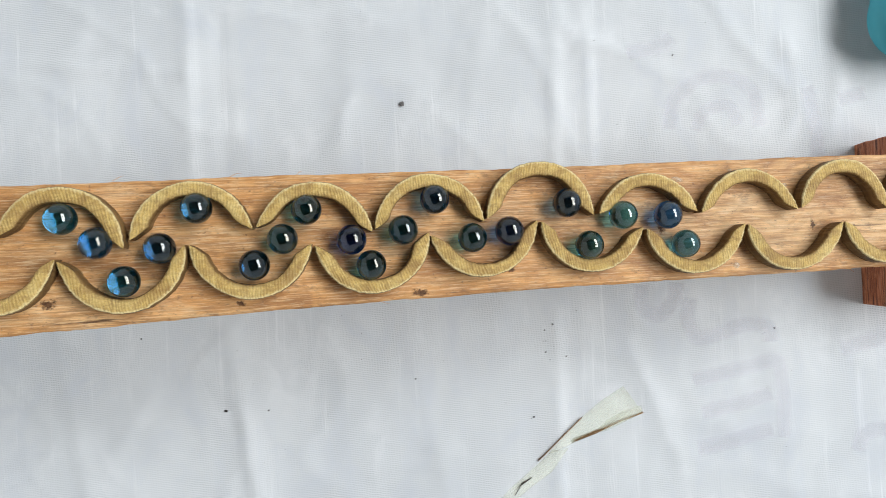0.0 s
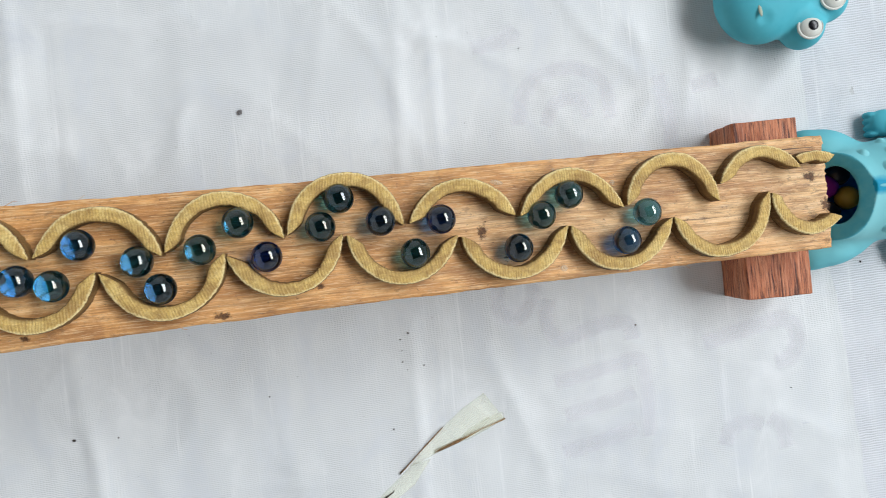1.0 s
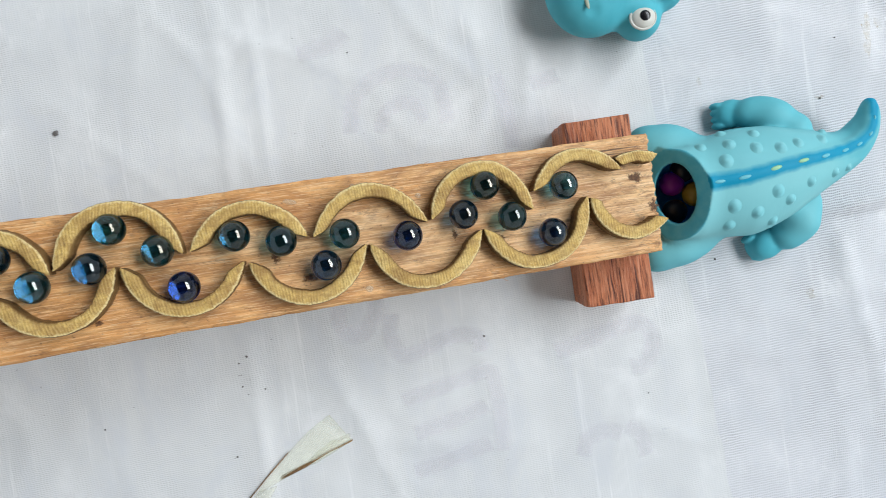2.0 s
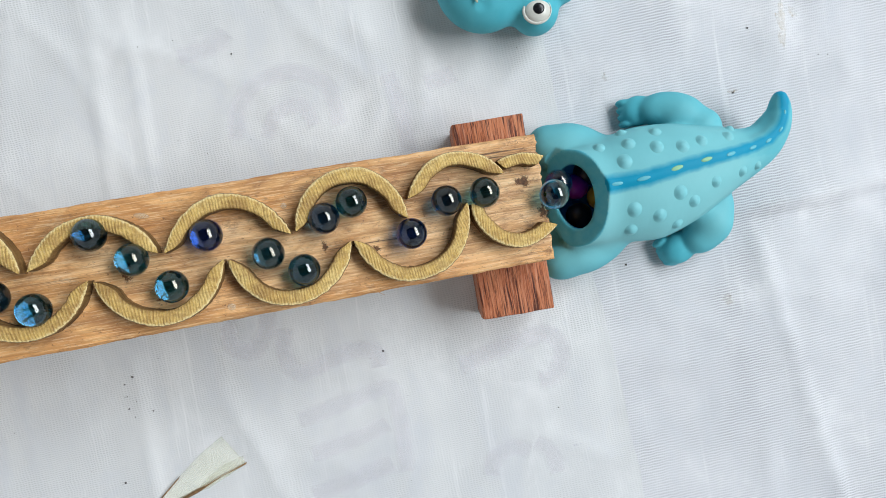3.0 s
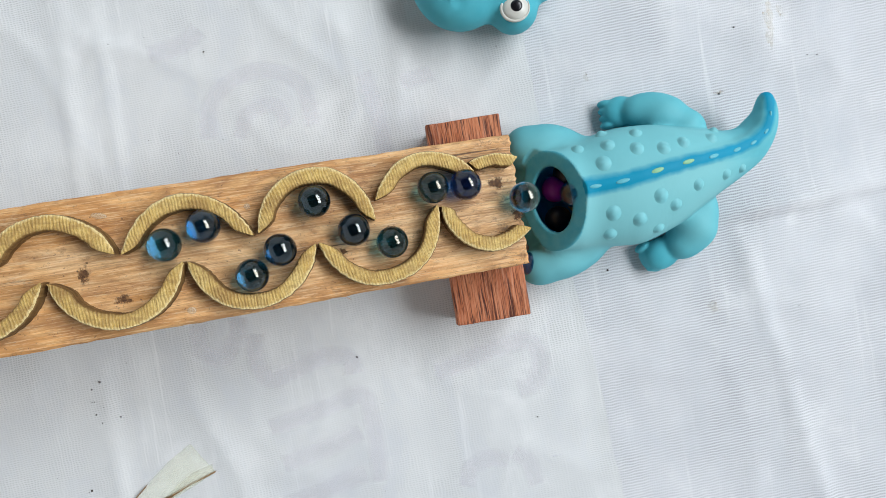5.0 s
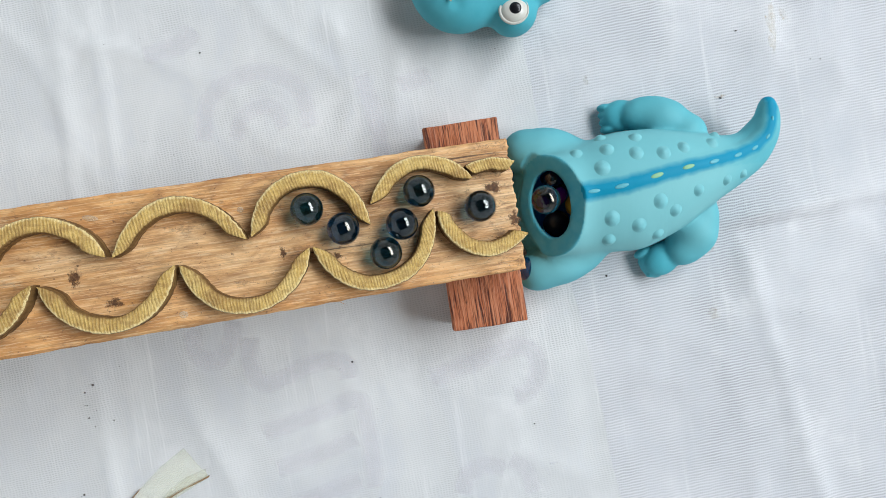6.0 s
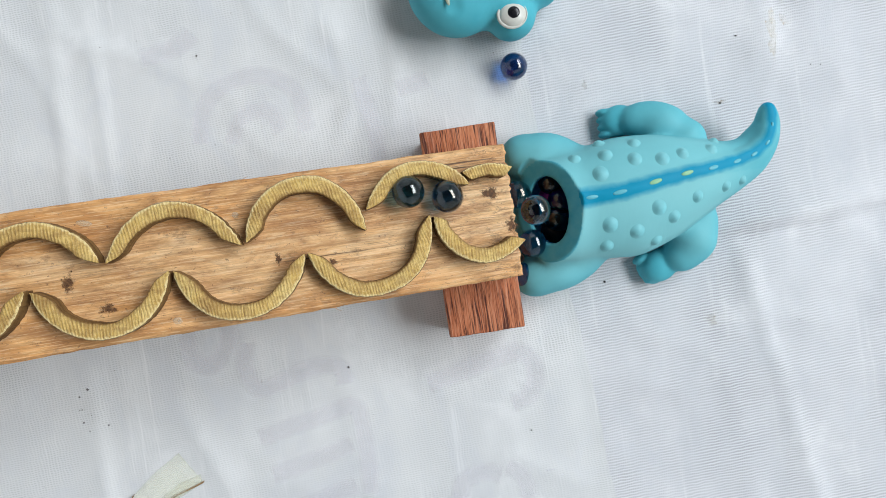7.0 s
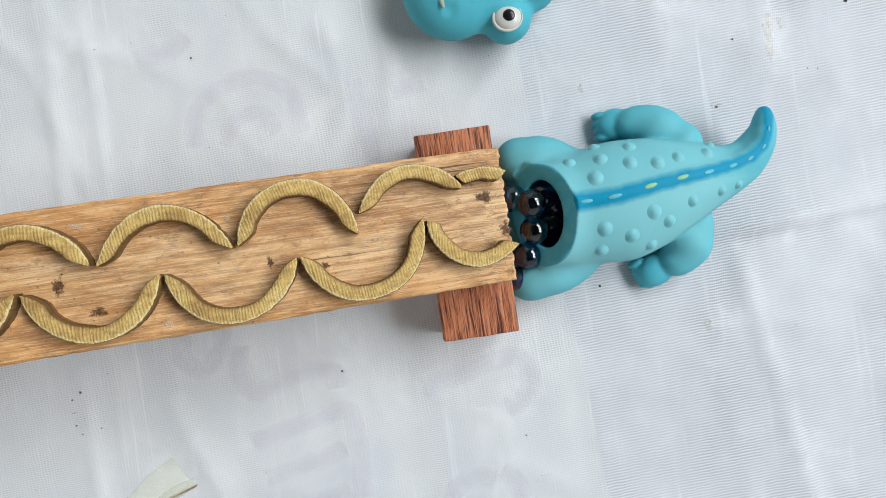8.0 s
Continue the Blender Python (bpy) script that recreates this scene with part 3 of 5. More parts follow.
def board():
    bm = bmesh.new()
    rows, nx, ny = [], 330, 44
    for i in range(nx + 1):
        s = -660 + 660 * i / nx
        up = float(np.interp(s, [-660, -577, -465, -320, -170, 0], [31, 31.5, 32.6, 32.4, 33.6, 34.6]))
        lo = float(np.interp(s, [-660, -580, -440, -280, -100, 0], [-47, -45.3, -39.8, -36.6, -35.6, -34.7]))
        up += 0.8 * noise.noise(Vector((s / 30, 2.0, 0))) + 0.35 * noise.noise(Vector((s / 7, 5.0, 0)))
        lo += 0.9 * noise.noise(Vector((s / 26, 9.0, 0))) + 0.4 * noise.noise(Vector((s / 6, 7.0, 0)))
        row = []
        for j in range(ny + 1):
            v = lo + (up - lo) * j / ny
            x = s
            if i == nx:
                x += 1.6 * noise.noise(Vector((v / 6, 1.0, 0))) + 1.6 * noise.noise(Vector((v / 2.4, 3.0, 0))) - 0.8
            edge = min(j, ny - j)
            z = 0.25 * noise.noise(Vector((s / 60, v / 6, 0.5))) + 0.12 * noise.noise(Vector((s / 14, v / 3, 2.5))) - (0.7 if edge == 0 else 0)
            # fibres torn out towards the low end
            z -= 0.75 * max(0.0, min(1.0, (s + 50) / 35)) * max(0.0, noise.noise(Vector((s / 11, v / 1.9, 8.5))) + 0.05)
            row.append(bm.verts.new((x / 1000, v / 1000, z / 1000)))
        rows.append(row)
    for a, b in zip(rows, rows[1:]):
        for j in range(ny):
            bm.faces.new((a[j], b[j], b[j + 1], a[j + 1]))
    rim = [r[0] for r in rows] + rows[-1][1:] + [r[-1] for r in rows[-2::-1]] + rows[0][-2:0:-1]
    low = [bm.verts.new((v.co.x, v.co.y, -THICK)) for v in rim]
    for k in range(len(rim)):
        m = (k + 1) % len(rim)
        bm.faces.new((rim[k], low[k], low[m], rim[m]))
    bm.faces.new(low)
    ob = part("board", bm, WOOD, RUN, "pale brown softwood board with grain and knots")
    me = ob.data
    for p in me.polygons:
        p.use_smooth = p.normal.z > 0.7
    return ob


# centre along and across, outer radius (mm), first and last angle (degrees)
UPPER = [(-611, -1, 31, 6, 174), (-547, -1, 30.6, -4, 168), (-482.6, -0.7, 31, 9, 177), (-420.2, -3.2, 31, 6, 165), (-358, 0.3, 30.3, 5, 178),
         (-295.4, 4.4, 30.8, -1, 180), (-232, -4.6, 31, 15, 163), (-168.8, -5, 31.8, 13, 166), (-107.3, 1.8, 28.9, -3, 178), (-49.2, 1.8, 29.1, 29, 163)]
LOWER = [(-580, -3, 31, 184, 352), (-517.2, -4.6, 31.8, 187, 363), (-453, -1.5, 31.4, 183, 353), (-389.8, -2.6, 31, 187, 361), (-328.2, 2.5, 30.6, 192, 359),
         (-265.4, 1.6, 30.2, 181, 348), (-203.2, -1.5, 31, 188, 353), (-140.4, -3, 30.9, 185, 353), (-77.2, -1.3, 31.5, 190, 368), (-18.6, 1, 25.9, 178, 318)]


def half_ring(cs, cv, r, a0, a1, wide=7.6, high=9.5, tip=13, seed=0):
    """A sawn half ring with slanted ends; the inner wall ends before the outer one."""
    bm = bmesh.new()
    n, loops = 150, []
    for k in range(n + 1):
        f = k / n
        f = f - 0.09 * math.sin(2 * math.pi * f)
        ao = a0 + (a1 - a0) * f
        end = min(1.0, min(f, 1 - f) * (a1 - a0) / (tip + 5))
        ai = ao
        wob = 0.9 * noise.noise(Vector((f * 4, seed * 3.7, 0))) + 0.4 * noise.noise(Vector((f * 40, seed * 3.7, 2))) + 0.17 * noise.noise(Vector((f * 110, seed * 3.7, 5)))
        grow = 0.9 * noise.noise(Vector((f * 5, seed * 1.9, 7))) + 0.3 * noise.noise(Vector((f * 30, seed * 1.9, 9))) + 0.17 * noise.noise(Vector((f * 100, seed * 1.9, 11)))
        ro = r + wob
        ri = ro + (r - wide + grow - ro) * (0.08 + 0.92 * math.sin(math.pi / 2 * end) ** 0.75)
        top = high + 0.5 * noise.noise(Vector((f * 3, seed * 2.3, 3))) + 0.12 * noise.noise(Vector((f * 40, seed, 3)))
        loop = []
        for g, z in ((0, -0.3), (0, top - 1.1), (0.06, top - 0.35), (0.2, top), (0.82, top), (0.95, top - 0.4), (1, top - 1.2), (1, -0.3)):
            rad, ang = ri + (ro - ri) * g, ai + (ao - ai) * g
            loop.append(bm.verts.new(((cs + rad * math.cos(radians(ang))) / 1000, (cv + rad * math.sin(radians(ang))) / 1000, z / 1000)))
        loops.append(loop)
    for a, b in zip(loops, loops[1:]):
        for j in range(8):
            m = (j + 1) % 8
            bm.faces.new((a[j], a[m], b[m], b[j]))
    bm.faces.new(loops[0])
    bm.faces.new(loops[-1][::-1])
    ob = part("half_ring", bm, CANE, RUN, "yellow-brown sawn cane half ring", True)
    ob.data.set_sharp_from_angle(angle=radians(38))
    rim = ob.data.attributes.new("rim", "FLOAT", "POINT")
    for v in ob.data.vertices:
        rim.data[v.index].value = (0, 0, 0.06, 0.2, 0.82, 0.95, 1, 1)[v.index % 8]
    lay = ob.data.attributes.new("lay", "FLOAT_VECTOR", "POINT")
    saw = radians(8 + 26 * noise.noise(Vector((seed * 5.3, 0.7, 0))))
    for v in ob.data.vertices:
        dx, dy = v.co.x * 1000 - cs, v.co.y * 1000 - cv
        lay.data[v.index].vector = (dx * math.cos(saw) + dy * math.sin(saw), dy * math.cos(saw) - dx * math.sin(saw), seed * 9.1)
    return ob


def run_details():
    for k, row in enumerate(UPPER + LOWER):
        half_ring(*row, tip=6 if row[0] == -18.6 else 14, seed=k + 1)
    # the short piece at the low end
    half_ring(-14.5, -3, 28, 61, 116, wide=6.5, tip=1, seed=40)
    # knots, nail holes and dried glue: along, across, half sizes (mm)
    for s, v, a, b in ((-97, -13, 1.6, 1.6), (-220, -4, 2.6, 3.2), (-204, -19, 3.0, 2.2), (-364, -35, 3.2, 2.0), (-461, -35, 2.2, 1.6), (-557, -30, 3.0, 2.4),
                       (-312, -25, 2.0, 1.2), (-123, -7, 1.2, 2.6), (-3, -8, 2.4, 3.6), (-12, 10, 3.6, 2.6), (-480, 27, 1.6, 0.9)):
        bm = bmesh.new()
        mid = bm.verts.new((s / 1000, v / 1000, 0.00045))
        ring = []
        for k in range(18):
            q = 2 * math.pi * k / 18
            f = 1.6 * (1 + 0.5 * noise.noise(Vector((math.cos(q) * 1.7, math.sin(q) * 1.7, s))))
            ring.append(bm.verts.new(((s + a * f * math.cos(q)) / 1000, (v + b * f * math.sin(q)) / 1000, 0.0004)))
        for k in range(18):
            bm.faces.new((mid, ring[k], ring[(k + 1) % 18]))
        ob = part("knot", bm, KNOT, RUN, "dark knot in the board")
        ob.visible_shadow = False
        ink = ob.data.attributes.new("ink", "FLOAT", "POINT")
        ink.data[0].value = 1.0
    for s, v, a, b in ((-174, -29.5, 2.2, 1.8), (-140, 17, 1.6, 1.6), (-209, 23, 3.8, 1.5), (-175, 27, 1.6, 1.2)):
        bm = lump(bmesh.new(), (s / 1000, v / 1000, 0.0001), (a / 1000, b / 1000, 0.0005), -15, 8, 12)
        part("glue_blob", bm, FILM, RUN, "hardened clear glue blob", True)
    # splinters and loose fibres along the edges
    rnd = random.Random(4)
    for k in range(6):
        s, up = rnd.uniform(-560, -5), rnd.random() < 0.5
        v = 33.5 if up else -36
        if s < -300 and not up:
            v = -38.5
        bm = bmesh.new()
        d, l = rnd.uniform(-0.6, 0.6), rnd.uniform(3, 7)
        side = 1 if up else -1
        pts = [Vector((s, v - side * 1.0, -0.4)), Vector((s + l * 0.6, v + side * 0.9, 0.1)), Vector((s + l, v + side * (1.3 + d), 0.5))]
        rings = []
        for p, r in zip(pts, (0.22, 0.16, 0.05)):
            rings.append([bm.verts.new((p + Vector((0, r * math.cos(q), r * math.sin(q)))) / 1000) for q in (0.5, 2.6, 4.7)])
        for a, b in zip(rings, rings[1:]):
            for j in range(3):
                bm.faces.new((a[j], a[(j + 1) % 3], b[(j + 1) % 3], b[j]))
        part("splinter", bm, WOOD, RUN)


board()
run_details()

# ---- the block under the low end ----


def support_block():
    bm = box((-0.044, -0.0655, -0.0008), (-0.0012, 0.0508, 0.0378))
    bmesh.ops.subdivide_edges(bm, edges=bm.edges[:], cuts=14, use_grid_fill=True)
    for v in bm.verts:
        v.co += Vector([0.0004 * noise.noise(v.co * 90 + Vector((k * 7, 0, 0))) for k in range(3)])
        if v.co.x < -0.0438 and v.co.z > 0.036:
            v.co.x += 0.0006
    ob = part("support_block", bm, BLOCK)
    w = ob.modifiers.new("worn", "BEVEL")
    w.width, w.segments, w.limit_method, w.angle_limit = 0.0008, 2, "ANGLE", radians(50)
    tagged(ob, "red-brown hardwood block with open grain under the board", "wooden block")


support_block()

# ---- soft rubber shapes, melted from lumps ----


def rounded(P, centre, size, turn=0.0):
    """How far the points P lie outside an ellipsoid with half sizes, turned about z (mm)."""
    c, s = math.cos(radians(turn)), math.sin(radians(turn))
    x, y, z = (p - q for p, q in zip(P, centre))
    q = ((x * c + y * s) / size[0], (y * c - x * s) / size[1], z / size[2])
    k0 = np.sqrt(q[0] ** 2 + q[1] ** 2 + q[2] ** 2)
    k1 = np.sqrt(sum((v / r) ** 2 for v, r in zip(q, size)))
    return k0 * (k0 - 1) / np.maximum(k1, 1e-6)


def melt(a, b, k):
    """Joins two shapes with a fillet of about k mm."""
    h = np.clip(0.5 + 0.5 * (b - a) / k, 0, 1)
    return b * (1 - h) + a * h - k * h * (1 - h)


class Clay:
    """A block of space in which soft shapes are joined and then given a skin."""

    def __init__(self, lo, hi, step):
        self.lo, self.step = np.array(lo, float), step
        self.axes = [np.arange(l, h + step, step) for l, h in zip(lo, hi)]
        self.P = np.meshgrid(*self.axes, indexing="ij")
        self.shape = self.P[0].shape

    def empty(self):
        return np.full(self.shape, 40.0)

    def lump(self, field, centre, size, turn=0.0, k=0.0):
        r = max(size) + 3 * k + 6
        cut = tuple(slice(max(0, int((c - r - l) / self.step)), max(1, int((c + r - l) / self.step) + 2)) for c, l in zip(centre, self.lo))
        d = rounded([p[cut] for p in self.P], centre, size, turn)
        field[cut] = melt(field[cut], d, k) if k else np.minimum(field[cut], d)

    def skin(self, F, owner, pieces):
        """The skin of F, cut into one mesh for each piece; pieces: owner number, name, material, parent's number or object, label."""
        n = [d - 1 for d in self.shape]
        total, count = np.zeros((*n, 3)), np.zeros(n)
        corner = lambda i, j, k: F[i:i + n[0], j:j + n[1], k:k + n[2]]
        for axis in range(3):
            for u in (0, 1):
                for w in (0, 1):
                    p = [0, 0, 0]
                    p[(axis + 1) % 3], p[(axis + 2) % 3] = u, w
                    q = list(p)
                    q[axis] = 1
                    fa, fb = corner(*p), corner(*q)
                    cross = (fa < 0) != (fb < 0)
                    f = np.where(cross, fa / np.where(cross, fa - fb, 1), 0)
                    for d in range(3):
                        total[..., d] += np.where(cross, p[d] + (f if d == axis else 0), 0)
                    count += cross
        on = count > 0
        cells = np.argwhere(on)
        spots = self.lo + (cells + total[on] / count[on][:, None]) * self.step
        index = np.full(n, -1)
        index[on] = np.arange(len(cells))
        grad = np.stack(np.gradient(F), -1)
        normals = sum(grad[cells[:, 0] + i, cells[:, 1] + j, cells[:, 2] + k] for i in (0, 1) for j in (0, 1) for k in (0, 1))
        normals /= np.maximum(np.linalg.norm(normals, axis=1), 1e-9)[:, None]
        who = owner[cells[:, 0], cells[:, 1], cells[:, 2]]
        quads = []
        for axis in range(3):
            u, w = (axis + 1) % 3, (axis + 2) % 3
            a = np.moveaxis(F, (axis, u, w), (0, 1, 2))
            ids = np.moveaxis(index, (axis, u, w), (0, 1, 2))
            cross = ((a[:-1, 1:-1, 1:-1] < 0) != (a[1:, 1:-1, 1:-1] < 0))
            i, j, k = np.nonzero(cross)
            q = np.stack([ids[i, j, k], ids[i, j + 1, k], ids[i, j + 1, k + 1], ids[i, j, k + 1]], 1)
            back = a[i, j + 1, k + 1] > 0
            q[back] = q[back][:, ::-1]
            quads.append(q)
        quads = np.concatenate(quads)
        made = {}
        for number, name, material, parent, label in pieces:
            mine = quads[who[quads[:, 0]] == number]
            used, flatq = np.unique(mine, return_inverse=True)
            me = bpy.data.meshes.new(name)
            me.from_pydata((spots[used] / 1000).tolist(), [], flatq.reshape(-1, 4).tolist())
            me.materials.append(material)
            me.shade_smooth()
            me.normals_split_custom_set_from_vertices(normals[used].tolist())
            ob = new(name, me)
            ob.parent = made.get(parent, parent)
            ob["label"] = label
            made[number] = ob
        return made


# ---- the rubber lizard toy ----
RIDGE = [(38, 0.8), (50, 0.8), (62, 1), (78, 3.2), (95, 5.2), (112, 6.8), (130, 9), (141, 12), (149, 17.5), (153.3, 25.5), (155, 33), (154, 40)]


def to_ridge(x, y):
    best = 1e9
    for (x0, y0), (x1, y1) in zip(RIDGE, RIDGE[1:]):
        dx, dy = x1 - x0, y1 - y0
        f = max(0.0, min(1.0, ((x - x0) * dx + (y - y0) * dy) / (dx * dx + dy * dy)))
        best = min(best, math.hypot(x - x0 - f * dx, y - y0 - f * dy))
    return best


# the trunk from the shoulders to the tip of the tail: centre, half width, half height (mm), heading (degrees)
TRUNK = [(36, -3, 25.5, 30.0, 24.0, 0), (47, -2.6, 25.5, 32.0, 24.8, 2), (58, -2, 25.5, 33.8, 25.6, 3), (70, -1.5, 25.5, 34.5, 25.5, 4), (88, 1, 25, 31, 25, 6), (104, 3.5, 24, 25, 23.5, 8), (119, 5.5, 22.5, 19.5, 20.5, 10),
         (131, 7.2, 21.5, 15.2, 17, 18), (142.5, 11.2, 21.5, 12.2, 13.5, 38), (150.2, 18.5, 23, 10, 10.5, 64), (153.8, 25.6, 25.5, 7.6, 8.2, 86), (154.4, 31, 27.6, 6.2, 6.4, 92), (154.2, 34, 28.8, 5.0, 5.2, 94)]


def lizard_body(toy):
    clay = Clay((-6, -64, -1.5), (168, 64, 58), 0.9)
    X, Y, Z = clay.P
    trunk = clay.empty()
    keys = np.array(TRUNK, float)
    for k in range(len(keys) - 1):
        p0, p1, p2, p3 = keys[max(k - 1, 0)], keys[k], keys[k + 1], keys[min(k + 2, len(keys) - 1)]
        for f in np.arange(0, 1, 0.11):
            x, y, z, w, h, turn = 0.5 * (2 * p1 + (p2 - p0) * f + (2 * p0 - 5 * p1 + 4 * p2 - p3) * f * f + (3 * p1 - p0 - 3 * p2 + p3) * f ** 3)
            clay.lump(trunk, (x, y, z), (min(10, 1.0 * w), w, h), turn)
    clay.lump(trunk, (154.2, 35, 29.4), (4.5, 4.5, 4.7), 0)
    # a low keel under the stripe
    for (x0, y0), (x1, y1) in zip(RIDGE[:-3], RIDGE[1:-2]):
        for f in (0, 0.25, 0.5, 0.75):
            x, y = x0 + (x1 - x0) * f, y0 + (y1 - y0) * f
            top = float(np.interp(x, [38, 48, 70, 104, 119, 131, 149], [49.0, 50.2, 51, 47.5, 43, 38.5, 34]))
            clay.lump(trunk, (x, y, top - 3.2), (4, 4, 4), 0, 3.5)
    # the neck: a short oval tube that leans forwards and is cut off square
    u = (X - 21) * 0.69 + (Z - 34) * 0.724
    w = (Z - 34) * 0.69 - (X - 21) * 0.724
    v = Y + 3.5
    peak = 1 + 0.085 * np.exp(-(np.arctan2(v - 3.0, u) / 0.33) ** 2)
    oval = (np.sqrt((u / 21.2 / peak) ** 2 + (v / 29.0) ** 2) - 1) * 24
    trunk = melt(trunk, np.maximum(np.maximum(oval, -w - 30), w - 4), 9)
    cut_off = np.maximum(-w, oval - 3.0)
    # the hollow
    hole = np.maximum((np.sqrt(((u - 0.5) / 13.8) ** 2 + ((v - 0.8) / 19.2) ** 2) - 1) * 15, -w - 16)
    cave = melt(hole, rounded(clay.P, (46, -2, 22), (38, 27, 18.0)) + np.maximum(0, w + 5) * 2, 3)
    legs = []
    groups = (
        # hind leg and foot on one side, then on the other
        (3.5, [((99, 36.3, 13.2), (16.5, 13.6, 13.6), -24), ((110, 26.5, 14), (13, 13, 14), -40), ((90, 42.5, 11), (16, 10.6, 11), -3)]),
        (1.6, [((76, 44.6, 6.8), (11, 9.4, 6.9), 0), ((72.5, 44.6, 4), (7.5, 8.8, 5.6), 0)] + [((68.6, 44.4 + d, 4.4), (5.6, 2.7, 4.9), a) for d, a in ((-6.3, 6), (-2.1, 2), (2.1, -2), (6.3, -6))]),
        (3.5, [((106.5, -29, 14), (14.2, 16.5, 14.2), 24), ((112.5, -20, 14), (10, 14, 13), 10), ((103, -38, 11.5), (15, 11.5, 11.5), 32)]),
        (1.6, [((88, -45.0, 7.4), (12, 9.6, 7.4), 28), ((82.5, -47.2, 4), (7.5, 9.4, 5.8), 24)] + [((77.6 + 1.75 * k, -39.8 - 4.1 * k, 4.4), (5.6, 2.7, 4.9), 24) for k in range(4)]),
        (5.0, [((14, -4, 7), (13, 27, 11), 0), ((26, -4, 8), (16, 30, 9), 0)]),
        (5.0, [((25, 29.5, 15), (22, 14, 16), -6), ((13, 31, 13), (11, 12.5, 13), 0), ((40, 25, 15), (14, 10, 14), -22)]),
        (5.0, [((26, -37.5, 14), (24, 13, 15), 10), ((11, -41, 12), (12, 11, 12), 0), ((42, -32, 14), (13, 10, 14), 20)]))
    for k, lumps in groups:
        field = clay.empty()
        for centre, size, turn in lumps:
            clay.lump(field, centre, size, turn, k if len(lumps) < 4 else 0.7)
        legs.append(field)
    front = melt(melt(legs[4], legs[5], 5), legs[6], 5)
    F = melt(melt(melt(trunk, legs[0], 2.6), legs[2], 2.6), front, 6)
    F = np.maximum(F, -cut_off)
    F = melt(melt(F, legs[1], 1.8), legs[3], 1.8)
    solid = F
    F = np.maximum(np.maximum(F, -cave), 0.2 - Z)
    owner = np.argmin(np.stack([trunk] + legs), 0)
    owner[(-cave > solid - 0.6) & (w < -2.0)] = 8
    rubber_leg = "teal rubber hind leg bent beside the body"
    made = clay.skin(F, owner, [(0, "body", TEAL, toy, "teal rubber body, cut open at the neck, blue stripe along the ridge"),
                                (8, "hollow", HOLLOW, toy, "inside of the hollow body, shade and blue glow in its colour"),
                                (1, "hind_leg", TEAL, toy, rubber_leg), (3, "hind_leg", TEAL, toy, rubber_leg),
                                (2, "foot", TEAL, 1, "teal rubber foot with four toes"), (4, "foot", TEAL, 3, "teal rubber foot with four toes"),
                                (5, "chest", TEAL, toy, "teal rubber chest under the cut neck"),
                                (6, "front_leg", TEAL, toy, "teal rubber front leg beside the neck"), (7, "front_leg", TEAL, toy, "teal rubber front leg beside the neck")])
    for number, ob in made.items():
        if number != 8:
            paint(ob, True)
    return made[0]


def paint(ob, striped):
    """Sprayed paint: the blue stripe, and a paler coat over the back. The cut neck face takes a blue light tint."""
    me = ob.data
    stripe, pale = me.attributes.new("stripe", "FLOAT", "POINT"), me.attributes.new("pale", "FLOAT", "POINT")
    if not striped:
        return ob
    for v in me.vertices:
        x, y, z = v.co * 1000
        d = to_ridge(x, y) if z > 24 and x > 34 else 99
        half = float(np.interp(x, [36, 60, 90, 120, 150], [4.6, 4.2, 3.7, 3.1, 2.7]))
        u, w = (x - 21) * 0.69 + (z - 34) * 0.724, (z - 34) * 0.69 - (x - 21) * 0.724
        # cut face coloured bluer and less pale, standing in for light through the rubber
        on_face = abs(w) < 1.0 and (u / 23.5) ** 2 + ((y + 3.5) / 29.5) ** 2 < 1
        stripe.data[v.index].value = 0.36 if on_face else max(0.0, min(1.0, 1.0 - 0.5 * d / half))
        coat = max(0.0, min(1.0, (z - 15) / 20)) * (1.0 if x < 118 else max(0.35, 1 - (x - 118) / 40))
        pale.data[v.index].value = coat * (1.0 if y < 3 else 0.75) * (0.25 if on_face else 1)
    return ob


